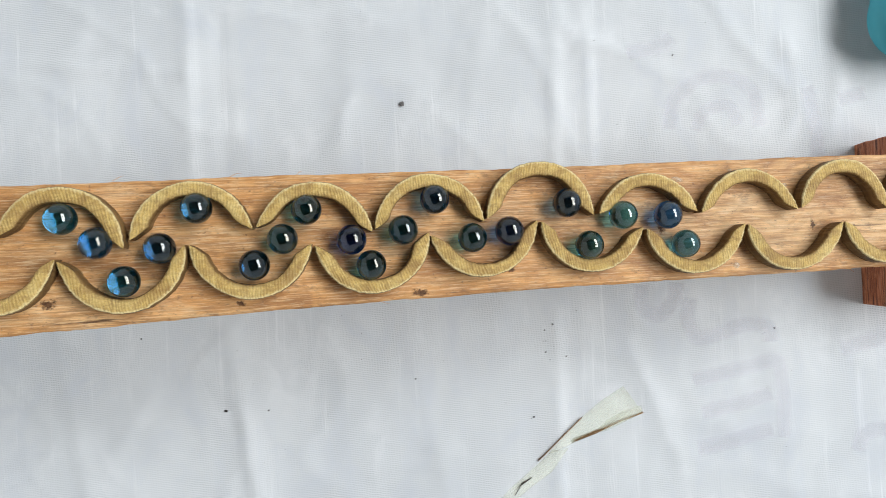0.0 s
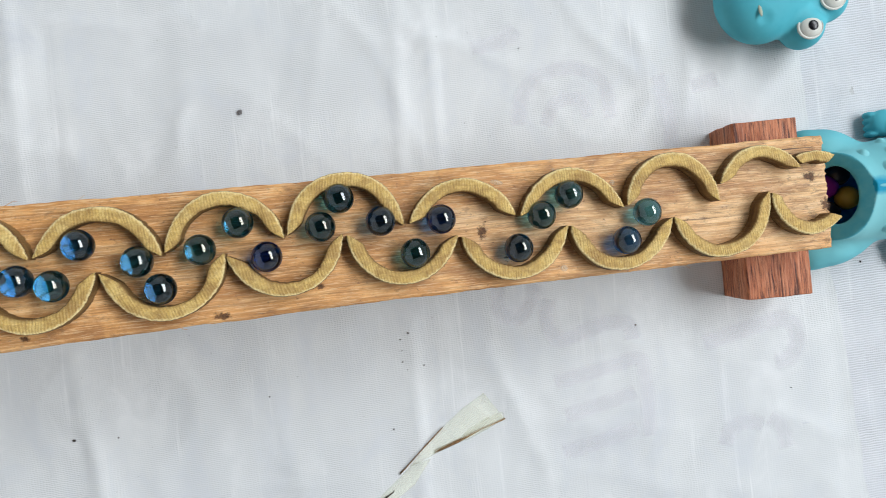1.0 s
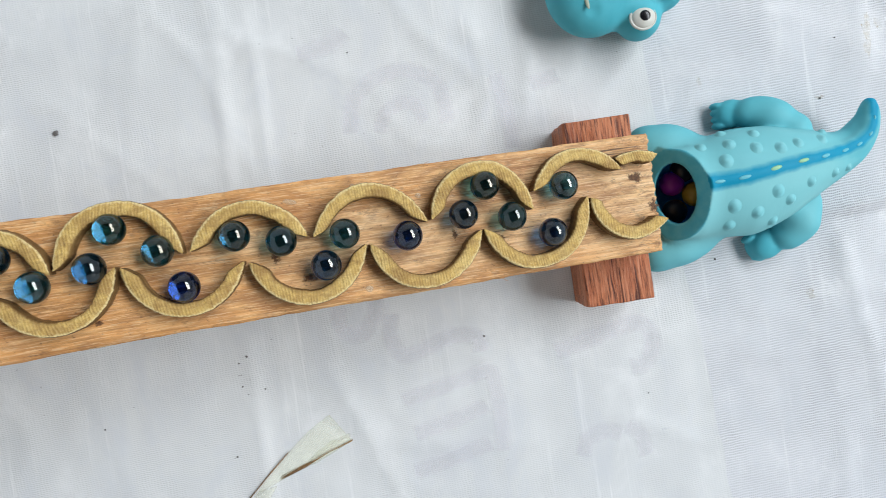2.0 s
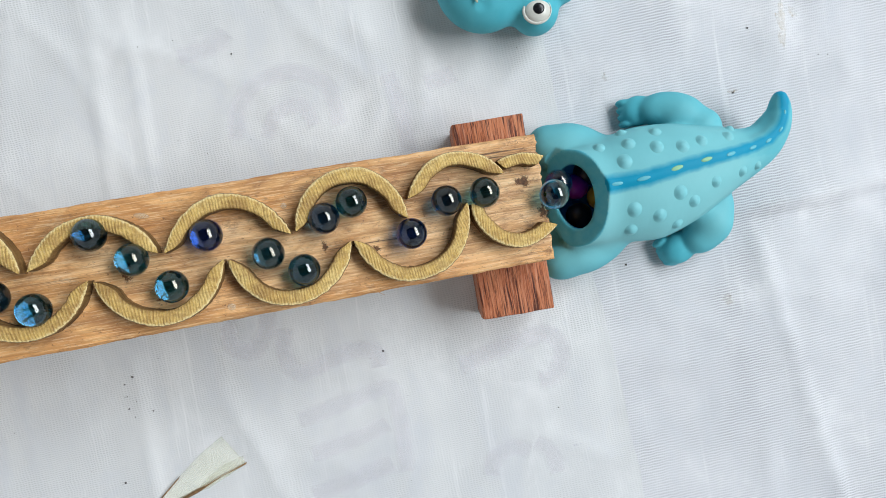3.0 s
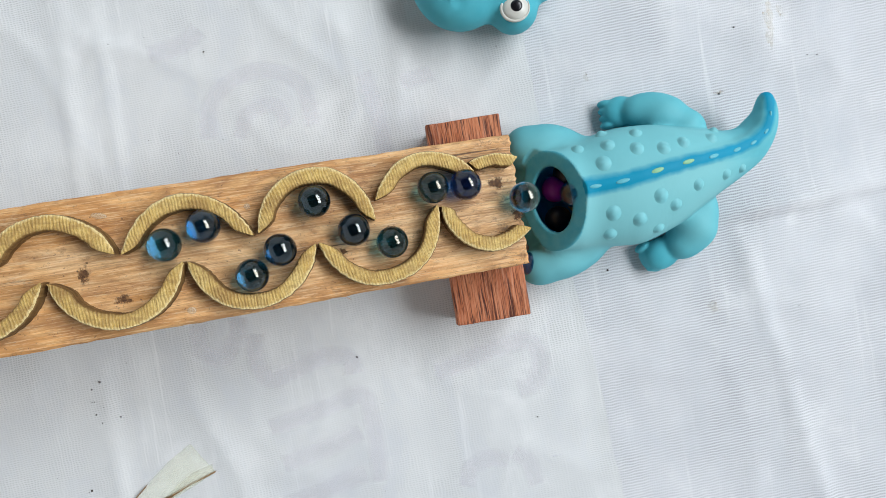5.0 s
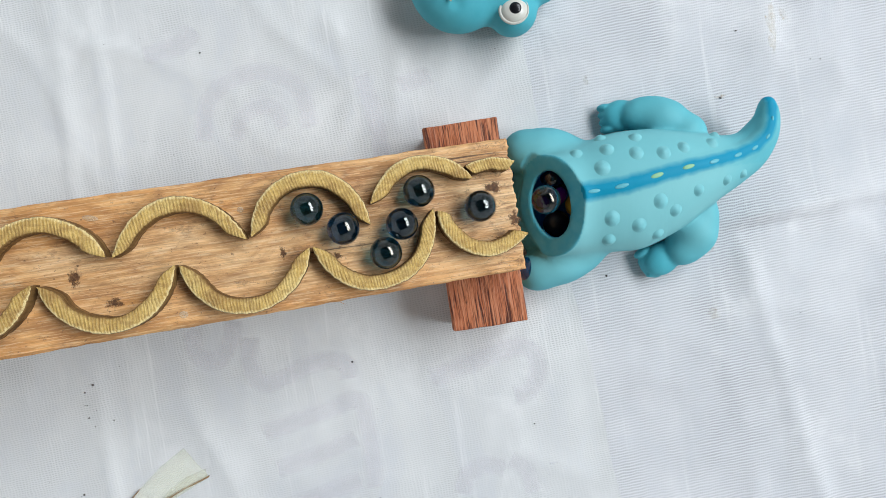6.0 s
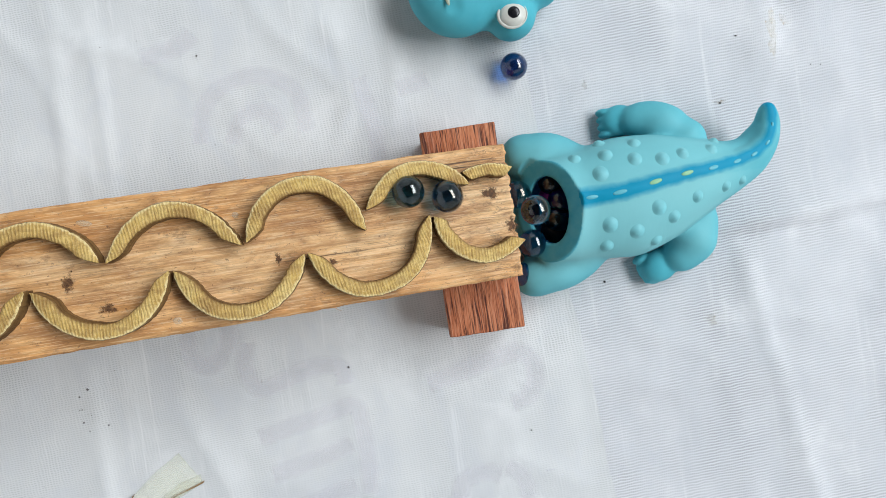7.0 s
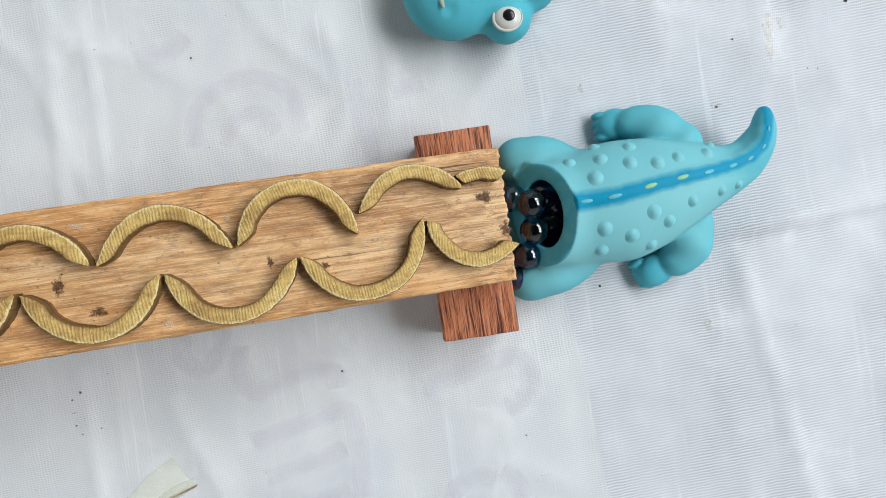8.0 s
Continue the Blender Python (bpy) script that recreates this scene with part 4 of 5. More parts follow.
def lizard():
    toy = new("toy_lizard")
    tagged(toy, "headless hollow teal rubber lizard toy at the end of the board", "toy lizard")
    body = lizard_body(toy)
    from mathutils.bvhtree import BVHTree
    tree = BVHTree.FromPolygons([v.co for v in body.data.vertices], [p.vertices for p in body.data.polygons])

    def on_skin(x, y):
        hit, normal, *_ = tree.ray_cast(Vector((x / 1000, y / 1000, 0.2)), Vector((0, 0, -1)))
        return hit, normal
    for x, y, r in ((39.5, 23.3, 4.2), (55.4, 30.2, 4.0), (56, 22.7, 4.4), (50.6, 12.6, 4.8), (73.4, 27.3, 4.1), (70.8, 17.9, 4.5), (85.5, 15.7, 4.4), (97.7, 17.2, 4.0), (116, 17.6, 3.9), (121, 22, 3.4),
                    (79.3, -10.4, 4.6), (88, -16.9, 4.0), (51.9, -16, 4.8), (66.4, -21.8, 4.5), (50, -27.6, 4.4), (78, -28.8, 4.0), (102, -7.9, 3.8), (120.6, -4.6, 3.5), (132, -2.6, 3.0)):
        hit, normal = on_skin(x, y)
        if hit is None:
            continue
        bm = bmesh.new()
        loops = []
        for f in (0.1, 0.25, 0.42, 0.58, 0.72, 0.86, 1.0, 1.18, 1.4):
            h = 2.1 * (math.exp(-1.9 * f ** 2.6) if f < 1.05 else 0.09) - 0.2 - 0.40 * f * f
            loops.append([bm.verts.new((r * f * math.cos(a) / 1000, r * f * math.sin(a) / 1000, h / 1000)) for a in np.linspace(0, 2 * np.pi, 24, endpoint=False)])
        for a, b in zip(loops, loops[1:]):
            for j in range(24):
                bm.faces.new((a[j], b[j], b[(j + 1) % 24], a[(j + 1) % 24]))
        bm.faces.new(loops[0])
        bump = part("bump", bm, BUMP, toy, "", True)
        bump.matrix_basis = Matrix.Translation(hit) @ normal.to_track_quat("Z", "Y").to_matrix().to_4x4()
    for k, (x, y, turn) in enumerate(((43.5, 0.4, 0), (58.6, 0.8, 6), (78.6, 3.6, 10), (96.8, 5.7, 8), (112.5, 6.6, 9), (128.3, 8.4, 14), (139.4, 11, 24), (148.6, 16.4, 40), (153.4, 26, 75))):
        hit, normal = on_skin(x, y)
        if hit is None:
            continue
        l = (3.6, 4.0, 3.8, 3.6, 3.4, 3.0, 2.4, 2.0, 1.6)[k]
        bm = lump(bmesh.new(), (0, 0, 0), (l / 1000, (0.0011, 0.0012, 0.0013, 0.0012, 0.0011, 0.001, 0.0009, 0.0008, 0.0007)[k], 0.0005), 0, 8, 14)
        dash = part("dash", bm, DASH_Y if k in (2, 3) else DASH, toy, "pale painted scale on the ridge", True)
        dash.matrix_basis = Matrix.Translation(hit) @ Matrix.Rotation(radians(turn), 4, "Z") @ Matrix.Rotation(-math.atan2(normal.x, normal.z) * -1, 4, "Y")
    return toy


lizard()


def head():
    toy = new("lizard_toy_head")
    tagged(toy, "cut-off teal rubber toy with bulging white eyes on the cloth", "toy")
    clay = Clay((-52, 92, -1.5), (64, 205, 46), 1.1)
    F = clay.empty()
    for centre, size, turn, k in (((-10, 136, 19), (29, 31, 20), 0, 1), ((10, 147, 19), (30, 26, 19), 30, 10), ((-6, 168, 19), (30, 26, 19), 0, 10),
                                  ((19.5, 113.6, 16.5), (14.6, 14.4, 15), 40, 7), ((37, 130, 16.5), (14.4, 14.2, 15), 40, 7), ((4, 124, 14), (15, 12, 12), 20, 6)):
        clay.lump(F, centre, size, turn, k)
    X, Y, Z = clay.P
    # a shallow soft dent at the nostril
    F = -melt(-F, rounded(clay.P, (-14, 116.5, 41.5), (5, 4.5, 7), 20), 4)
    F = np.maximum(F, 0.2 - Z)
    skull = clay.skin(F, np.zeros(clay.shape, int), [(0, "skull", TEAL, toy, "teal rubber muzzle and brow")])[0]
    paint(skull, False)
    for x, y in ((18.9, 110.6), (36.0, 128.4)):
        eye = part("eye", lump(bmesh.new(), (x / 1000, y / 1000, 0.0284), (0.0080, 0.0074, 0.0042), 0, 14, 28), WHITE, toy, "white painted eye with raised rim", True)
        bm = bmesh.new()
        n = 30
        loops = []
        for k in range(n):
            a = 2 * math.pi * k / n
            fat = 0.75 + 0.35 * math.cos(a - math.pi * 1.1)
            loops.append([bm.verts.new(((x + (8.1 + fat * math.cos(q)) * math.cos(a)) / 1000, (y + (7.5 + fat * math.cos(q)) * math.sin(a)) / 1000, 0.0290 + 0.0009 * math.sin(q)))
                          for q in np.linspace(0, 2 * np.pi, 8, endpoint=False)])
        for k in range(n):
            for j in range(8):
                bm.faces.new((loops[k][j], loops[(k + 1) % n][j], loops[(k + 1) % n][(j + 1) % 8], loops[k][(j + 1) % 8]))
        part("eye_rim", bm, WHITE, eye, "", True)
        part("pupil", lump(bmesh.new(), ((x + 0.3) / 1000, (y + 0.2) / 1000, 0.0321), (0.0035, 0.0034, 0.0010), 0, 10, 20), BLACK, eye, "black pupil", True)
    part("nostril_paint", lump(bmesh.new(), (-0.0172, 0.1225, 0.0368), (0.0012, 0.0042, 0.0006), 8, 8, 16), ORANGE, toy, "worn orange paint on the muzzle", True)
    return toy


head()

# ---- small things on the cloth ----


def tape():
    toy = new("tape_strip")
    tagged(toy, "twisted strip of yellowed clear tape stuck to the cloth", "tape")
    def lift(x, y):
        return (rise(x, y, CREASES) - 0.9) / 1000
    def ribbon(name, left, right, up, mat, label):
        bm = bmesh.new()
        cols = []
        for (x0, y0), (x1, y1), u in zip(left, right, up):
            cols.append([bm.verts.new(((x0 + (x1 - x0) * f) / 1000, (y0 + (y1 - y0) * f) / 1000, lift(x0 + (x1 - x0) * f, y0 + (y1 - y0) * f) + (0.5 + u * math.sin(f * math.pi)) / 1000))
                         for f in (0, 0.25, 0.5, 0.75, 1)])
        for a, b in zip(cols, cols[1:]):
            for j in range(4):
                bm.faces.new((a[j], b[j], b[j + 1], a[j + 1]))
        ob = part(name, bm, mat, toy, label, True)
        ob.visible_shadow = mat is not FILM
        s = ob.modifiers.new("thick", "SOLIDIFY")
        s.thickness = 0.0002
    ribbon("film", [(-221, -116.5), (-237, -126), (-253, -138.5), (-268.5, -152.7), (-279, -163.5)], [(-208, -136.2), (-221, -142.4), (-237.5, -148.8), (-252, -153.6), (-267, -159)],
           (0.6, 1.2, 1.4, 1.4, 1.0), FILM, "yellowed clear film")
    ribbon("film", [(-275, -160.5), (-288, -172), (-304.4, -185.3), (-316, -196)], [(-262.7, -159.1), (-276, -176.7), (-293, -188), (-306, -198.5)], (1.4, 1, 0.8, 0.8), FILM, "yellowed clear film, twisted on")
    ribbon("folded_flap", [(-209, -131), (-222, -134.5), (-234, -141), (-241, -147)], [(-208, -136.4), (-221, -142.6), (-235, -148.6), (-242, -149.6)], (2.2, 2.8, 2.2, 1.0), FILM, "flap of film folded back")
    ribbon("folded_edge", [(-207.5, -135.6), (-224, -140.6), (-241, -147.0), (-259, -153)], [(-208.4, -137), (-225.4, -142.6), (-242.4, -150.4), (-260, -156)], (1.8, 2.2, 1.8, 1.0), BROWN, "brown folded edge")
    ribbon("folded_edge", [(-252, -137.8), (-266, -149.5), (-280, -162.5), (-285.5, -167)], [(-252.8, -138.8), (-267, -151), (-282, -164.8), (-286, -168.5)], (1, 1.4, 1.2, 0.8), BROWN, "brown crease of the twist")
    ribbon("tear", [(-290.5, -179.4), (-298, -183.4), (-303, -191.5)], [(-291.6, -180.6), (-299.6, -186.0), (-304, -192.5)], (1, 1.4, 1), DIRT, "dark torn edge")


tape()


def crumbs():
    rnd = random.Random(11)
    spots = [(-276, -73, 0.9, 1), (-275.5, -81, 0.7, 1), (-276, -89, 0.9, 1), (-273, -95, 0.7, 1), (-372, 98, 2.2, 1), (-512, -121, 1.3, 0), (-573, -65, 0.9, 0), (-287, -136, 1.0, 0), (-372, -104, 0.9, 0), (-109, -79.5, 1.1, 0), (-172, 123.5, 0.9, 0), (-270, -69, 1.2, 1),
             (-261, -93, 0.9, 1), (-3, -135, 0.7, 0), (141, 47, 1.2, 1), (156, 86, 0.9, 0), (227, 99, 1.4, 0), (170, -92, 0.8, 0),
             (55, -51, 1.1, 0), (199, 62, 0.6, 0), (205, 61, 0.6, 0), (8, 98, 0.5, 0),
             (-399, 168, 0.8, 0), (-425, 154, 0.8, 1), (-442, 125, 0.8, 0), (-489, 116, 0.8, 1), (-506, 100, 0.8, 0), (-404, 56, 0.8, 1), (-419, 78, 0.8, 0), (-474, 61, 0.8, 1), (-513, -121, 1.5, 0), (-481, -122, 1.0, 1), (-512, -146, 0.8, 0), (-470, -151, 0.8, 1), (-486, -160, 0.8, 0), (-403, -120, 0.8, 1), (-351, -92, 0.8, 0), (-410, -69, 0.8, 1), (-411, -88, 0.8, 0), (-458, -131, 0.8, 1), (-491, -102, 0.8, 0), (-502, -77, 0.8, 1), (-424, -55, 0.8, 0), (-379, -165, 0.8, 1), (-229, 137, 0.8, 0), (-207, 138, 0.8, 1), (-121, 124, 0.8, 0), (-147, 146, 0.8, 1), (-215, 75, 0.8, 0), (-198, 64, 0.8, 1), (-169, 68, 0.8, 0), (-98, -111, 0.8, 1), (-307, -125, 0.8, 0), (-289, -137, 0.8, 1), (-105, -166, 0.8, 0), (-270, -85, 0.8, 1), (-277, -81, 0.8, 0), (-252, -60, 0.8, 1)]
    for x, y, r, pale in spots:
        r *= 0.38 if r == 0.8 else 0.62 if r < 2 else 0.85
        fine = x < seam(y)
        base = (rise(x, y, CREASES if fine else COARSE_CREASES) * (0.35 if -70 < x < 170 and -75 < y < 60 else 1) + (-0.9 if fine else -1.0))
        bm = bmesh.new()
        bmesh.ops.create_icosphere(bm, subdivisions=2, radius=r / 1000)
        for v in bm.verts:
            v.co *= 1 + 0.5 * noise.noise(v.co * 900 + Vector((x, y, 0)))
            v.co.x *= rnd.uniform(0.9, 1.1)
            v.co.z *= 0.6
        ob = part("crumb", bm, GREY if pale or r < 0.31 else DIRT, None, "", True)
        ob.matrix_world = pose(x / 1000, y / 1000, (base + r * 0.4) / 1000, 0, 0, rnd.uniform(0, 180))
        tagged(ob, "small dark crumb lying on the white cloth", "crumb", "crumbs on the cloth")


crumbs()

# ---- balls already in the hollow body ----
R = 0.0081


def ball_mesh():
    bm = bmesh.new()
    bmesh.ops.create_uvsphere(bm, u_segments=40, v_segments=24, radius=R)
    return bm


for place, mat, label in (((28, 4, 12.5), PURPLE, "purple plastic ball inside the lizard body"), ((42, -5, 12.5), YELLOW, "yellow plastic ball inside the lizard body"),
                          ((36, 12, 13.5), NIGHT, "black plastic ball inside the lizard body"), ((27, -14.5, 13.5), NIGHT, "black plastic ball inside the lizard body")):
    ball = part("ball", ball_mesh(), mat, None, "", True)
    ball.matrix_world = pose(*(v / 1000 for v in place))
    tagged(ball, label, "ball", "balls in the lizard")

# ---- the marbles ----
FIRST = part("marble", ball_mesh(), GLASS, None, "", True)
tagged(FIRST, "smoky blue iridescent glass marble rolling down the board", "marble", "marbles on the run")
MARBLES = [FIRST] + [copy_thing(FIRST, pose(0, 0, 0)) for k in range(18)]


def on_board(s, v):
    """The centre of a marble that lies on the board, s mm along and v mm across."""
    return RUN.matrix_basis @ Vector((s / 1000, v / 1000, R + 0.0003))


def motions():
    # seconds, mm along the board, mm across it
    ROLLS = [
        [(0, -210, -15), (0.1, -198, -15), (0.2, -192, -6), (0.3, -189, 6), (0.4, -178, 9), (0.5, -167, 11), (0.6, -158, 3), (0.7, -148, -9), (0.8, -138, -15), (0.9, -131, -9), (1, -124, -2), (1.1, -114, 6), (1.2, -105, 14), (1.3, -99, 10), (1.4, -93, 2), (1.5, -87, -6), (1.6, -81, -8), (1.7, -75, -4), (1.8, -69, 4), (1.9, -64, 8), (2, -59, 11), (2.1, -48, 11), (2.2, -38, 11), (2.3, -23, 6), (2.4, -8, 1), (2.5, 7, 0)],
        [(0, -220, 2), (0.1, -216, -7), (0.2, -212, -16), (0.3, -203, -16), (0.4, -196, -9), (0.5, -189, -2), (0.6, -180, 8), (0.7, -170, 12), (0.8, -160, 4), (0.9, -149, -6), (1, -138, -17), (1.1, -132, -9), (1.2, -126, -1), (1.3, -118, 9), (1.4, -110, 16), (1.5, -103, 15), (1.6, -98, 7), (1.7, -93, -2), (1.8, -88, -12), (1.9, -79, -13), (2, -69, -14), (2.1, -65, -3), (2.2, -62, 7), (2.3, -50, 19), (2.4, -39, 17), (2.5, -27, 12), (2.6, -16, 6), (2.7, -4, 1), (2.8, 7, 0)],
        [(0, -247, 3), (0.1, -238, 12), (0.2, -227, 9), (0.3, -220, -3), (0.4, -212, -10), (0.5, -204, -16), (0.6, -199, -13), (0.7, -193, -6), (0.8, -188, 3), (0.9, -179, 8), (1, -170, 12), (1.1, -160, 3), (1.2, -150, -6), (1.3, -142, -14), (1.4, -133, -14), (1.5, -125, -5), (1.6, -118, 6), (1.7, -111, 13), (1.8, -104, 15), (1.9, -97, 6), (2, -91, -2), (2.1, -81, -8), (2.2, -71, -15), (2.3, -62, -3), (2.4, -53, 8), (2.5, -44, 11), (2.6, -34, 8), (2.7, -25, 5), (2.8, -16, 3), (2.9, -7, -0), (3, 2, -0)],
        [(0, -268, -13), (0.1, -258, -10), (0.2, -253, -1), (0.3, -248, 9), (0.4, -237, 10), (0.5, -226, 10), (0.6, -217, 1), (0.7, -209, -10), (0.8, -200, -12), (0.9, -193, -5), (1, -187, 2), (1.1, -177, 7), (1.2, -167, 11), (1.3, -158, 3), (1.4, -149, -9), (1.5, -139, -16), (1.6, -133, -12), (1.7, -127, -4), (1.8, -121, 7), (1.9, -112, 12), (2, -104, 17), (2.1, -97, 10), (2.2, -91, 2), (2.3, -84, -8), (2.4, -77, -13), (2.5, -71, -11), (2.6, -64, -4), (2.7, -57, 5), (2.8, -50, 11), (2.9, -43, 10), (3, -36, 7), (3.1, -29, 4), (3.2, -22, 1), (3.3, -15, -2), (3.4, 7, -2)],
        [(0, -280, 11), (0.1, -277, -2), (0.2, -270, -14), (0.3, -260, -9), (0.4, -254, -3), (0.5, -248, 3), (0.6, -239, 10), (0.7, -229, 8), (0.8, -220, -4), (0.9, -211, -9), (1, -202, -15), (1.1, -195, -7), (1.2, -188, 2), (1.3, -178, 13), (1.4, -168, 16), (1.5, -158, 5), (1.6, -149, -7), (1.7, -140, -14), (1.8, -131, -11), (1.9, -124, -4), (2, -118, 3), (2.1, -113, 7), (2.2, -106, 10), (2.3, -100, 7), (2.4, -94, -0), (2.5, -88, -8), (2.6, -81, -14), (2.7, -75, -15), (2.8, -69, -11), (2.9, -63, -3), (3, -57, 6), (3.1, -51, 13), (3.2, -45, 15), (3.3, -38, 13), (3.4, -30, 6), (3.5, -21, -0), (3.6, -2, -0)],
        [(0, -314, -3), (0.1, -311, 9), (0.2, -303, 19), (0.3, -293, 20), (0.4, -286, 13), (0.5, -279, 6), (0.6, -272, -4), (0.7, -265, -10), (0.8, -259, -10), (0.9, -252, -2), (1, -244, 5), (1.1, -234, 6), (1.2, -223, 8), (1.3, -214, -3), (1.4, -206, -11), (1.5, -198, -12), (1.6, -187, -4), (1.7, -177, 7), (1.8, -166, 8), (1.9, -158, 2), (2, -150, -4), (2.1, -139, -4), (2.2, -128, -5), (2.3, -121, 4), (2.4, -115, 12), (2.5, -109, 17), (2.6, -103, 17), (2.7, -97, 11), (2.8, -91, 3), (2.9, -84, -4), (3, -78, -8), (3.1, -72, -6), (3.2, -66, 0), (3.3, -60, 9), (3.4, -53, 13), (3.5, -46, 17), (3.6, -33, 9), (3.7, -20, 2), (3.8, -7, -6)],
        [(0, -335, -6), (0.1, -326, -11), (0.2, -317, -5), (0.3, -314, 7), (0.4, -306, 14), (0.5, -299, 21), (0.6, -292, 18), (0.7, -285, 9), (0.8, -278, -3), (0.9, -269, -7), (1, -260, -12), (1.1, -254, -4), (1.2, -248, 4), (1.3, -239, 16), (1.4, -229, 17), (1.5, -219, 8), (1.6, -211, -4), (1.7, -203, -12), (1.8, -196, -12), (1.9, -189, -5), (2, -183, 2), (2.1, -172, 6), (2.2, -161, 11), (2.3, -155, 2), (2.4, -148, -8), (2.5, -141, -13), (2.6, -134, -13), (2.7, -127, -7), (2.8, -120, 3), (2.9, -113, 10), (3, -106, 13), (3.1, -99, 9), (3.2, -93, 0), (3.3, -86, -9), (3.4, -79, -13), (3.5, -71, -16), (3.6, -67, -7), (3.7, -63, 3), (3.8, -59, 13), (3.9, -52, 16), (4, -45, 18), (4.1, -33, 9), (4.2, -22, 1), (4.3, -3, 1)],
        [(0, -355, 16), (0.1, -345, 9), (0.2, -341, -4), (0.3, -333, -11), (0.4, -324, -8), (0.5, -315, -4), (0.6, -308, 7), (0.7, -301, 17), (0.8, -294, 21), (0.9, -286, 14), (1, -277, 7), (1.1, -271, -3), (1.2, -265, -12), (1.3, -257, -10), (1.4, -249, -1), (1.5, -241, 8), (1.6, -232, 12), (1.7, -223, 5), (1.8, -214, -6), (1.9, -205, -10), (2, -195, -13), (2.1, -189, -4), (2.2, -182, 4), (2.3, -174, 13), (2.4, -167, 14), (2.5, -158, 9), (2.6, -151, -2), (2.7, -143, -10), (2.8, -135, -11), (2.9, -128, -4), (3, -121, 7), (3.1, -113, 16), (3.2, -105, 18), (3.3, -97, 12), (3.4, -93, 4), (3.5, -90, -3), (3.6, -82, -13), (3.7, -73, -13), (3.8, -64, -4), (3.9, -61, 2), (4, -59, 8), (4.1, -50, 12), (4.2, -40, 15), (4.3, -30, 8), (4.4, -20, 1), (4.5, -9, -6)],
        [(0, -373, 0), (0.1, -369, 12), (0.2, -359, 15), (0.3, -349, 11), (0.4, -341, 2), (0.5, -333, -7), (0.6, -326, -9), (0.7, -318, -2), (0.8, -313, 7), (0.9, -306, 14), (1, -298, 21), (1.1, -287, 15), (1.2, -279, 9), (1.3, -272, -3), (1.4, -265, -10), (1.5, -258, -11), (1.6, -251, -4), (1.7, -244, 6), (1.8, -237, 13), (1.9, -226, 8), (2, -216, 3), (2.1, -206, -6), (2.2, -195, -15), (2.3, -188, -7), (2.4, -180, 3), (2.5, -174, 10), (2.6, -165, 10), (2.7, -158, 3), (2.8, -151, -8), (2.9, -143, -16), (3, -135, -17), (3.1, -128, -11), (3.2, -120, -1), (3.3, -113, 8), (3.4, -108, 9), (3.5, -102, 9), (3.6, -95, 4), (3.7, -89, -4), (3.8, -82, -10), (3.9, -75, -11), (4, -68, -12), (4.1, -64, -1), (4.2, -61, 10), (4.3, -53, 17), (4.4, -45, 18), (4.5, -38, 12), (4.6, -25, 3), (4.7, -12, -7), (4.8, 7, -7)],
        [(0, -391, -18), (0.1, -380, -12), (0.2, -374, 1), (0.3, -369, 14), (0.4, -358, 13), (0.5, -346, 12), (0.6, -339, 1), (0.7, -333, -9), (0.8, -322, -8), (0.9, -315, -1), (1, -309, 7), (1.1, -303, 14), (1.2, -294, 21), (1.3, -287, 18), (1.4, -281, 10), (1.5, -275, 1), (1.6, -268, -7), (1.7, -260, -10), (1.8, -253, -5), (1.9, -246, 2), (2, -239, 9), (2.1, -228, 6), (2.2, -217, 3), (2.3, -208, -8), (2.4, -200, -12), (2.5, -192, -8), (2.6, -184, 1), (2.7, -176, 10), (2.8, -168, 12), (2.9, -160, 6), (3, -151, -6), (3.1, -143, -16), (3.2, -135, -19), (3.3, -127, -12), (3.4, -124, -6), (3.5, -120, 1), (3.6, -112, 13), (3.7, -104, 17), (3.8, -97, 13), (3.9, -93, 5), (4, -90, -2), (4.1, -80, -9), (4.2, -71, -15), (4.3, -67, -9), (4.4, -63, -1), (4.5, -60, 8), (4.6, -51, 11), (4.7, -42, 14), (4.8, -28, 9), (4.9, -14, 3), (5, 0, 0)],
        [(0, -401, -4), (0.1, -396, -8), (0.2, -388, -13), (0.3, -381, -10), (0.4, -376, -4), (0.5, -372, 2), (0.6, -364, 12), (0.7, -357, 15), (0.8, -350, 12), (0.9, -344, 3), (1, -338, -6), (1.1, -328, -7), (1.2, -319, -9), (1.3, -312, 0), (1.4, -306, 11), (1.5, -300, 18), (1.6, -293, 19), (1.7, -285, 12), (1.8, -280, 3), (1.9, -274, -5), (2, -267, -13), (2.1, -256, -8), (2.2, -248, -3), (2.3, -239, 8), (2.4, -231, 11), (2.5, -222, 5), (2.6, -214, -6), (2.7, -205, -14), (2.8, -196, -13), (2.9, -188, -4), (3, -179, 8), (3.1, -171, 15), (3.2, -162, 12), (3.3, -154, 2), (3.4, -147, -7), (3.5, -140, -17), (3.6, -132, -14), (3.7, -124, -4), (3.8, -116, 7), (3.9, -109, 11), (4, -101, 15), (4.1, -96, 9), (4.2, -91, 2), (4.3, -84, -8), (4.4, -77, -13), (4.5, -71, -12), (4.6, -66, -5), (4.7, -62, 3), (4.8, -52, 16), (4.9, -41, 15), (5, -30, 11), (5.1, -20, 7), (5.2, -9, 2), (5.3, 2, 0)],
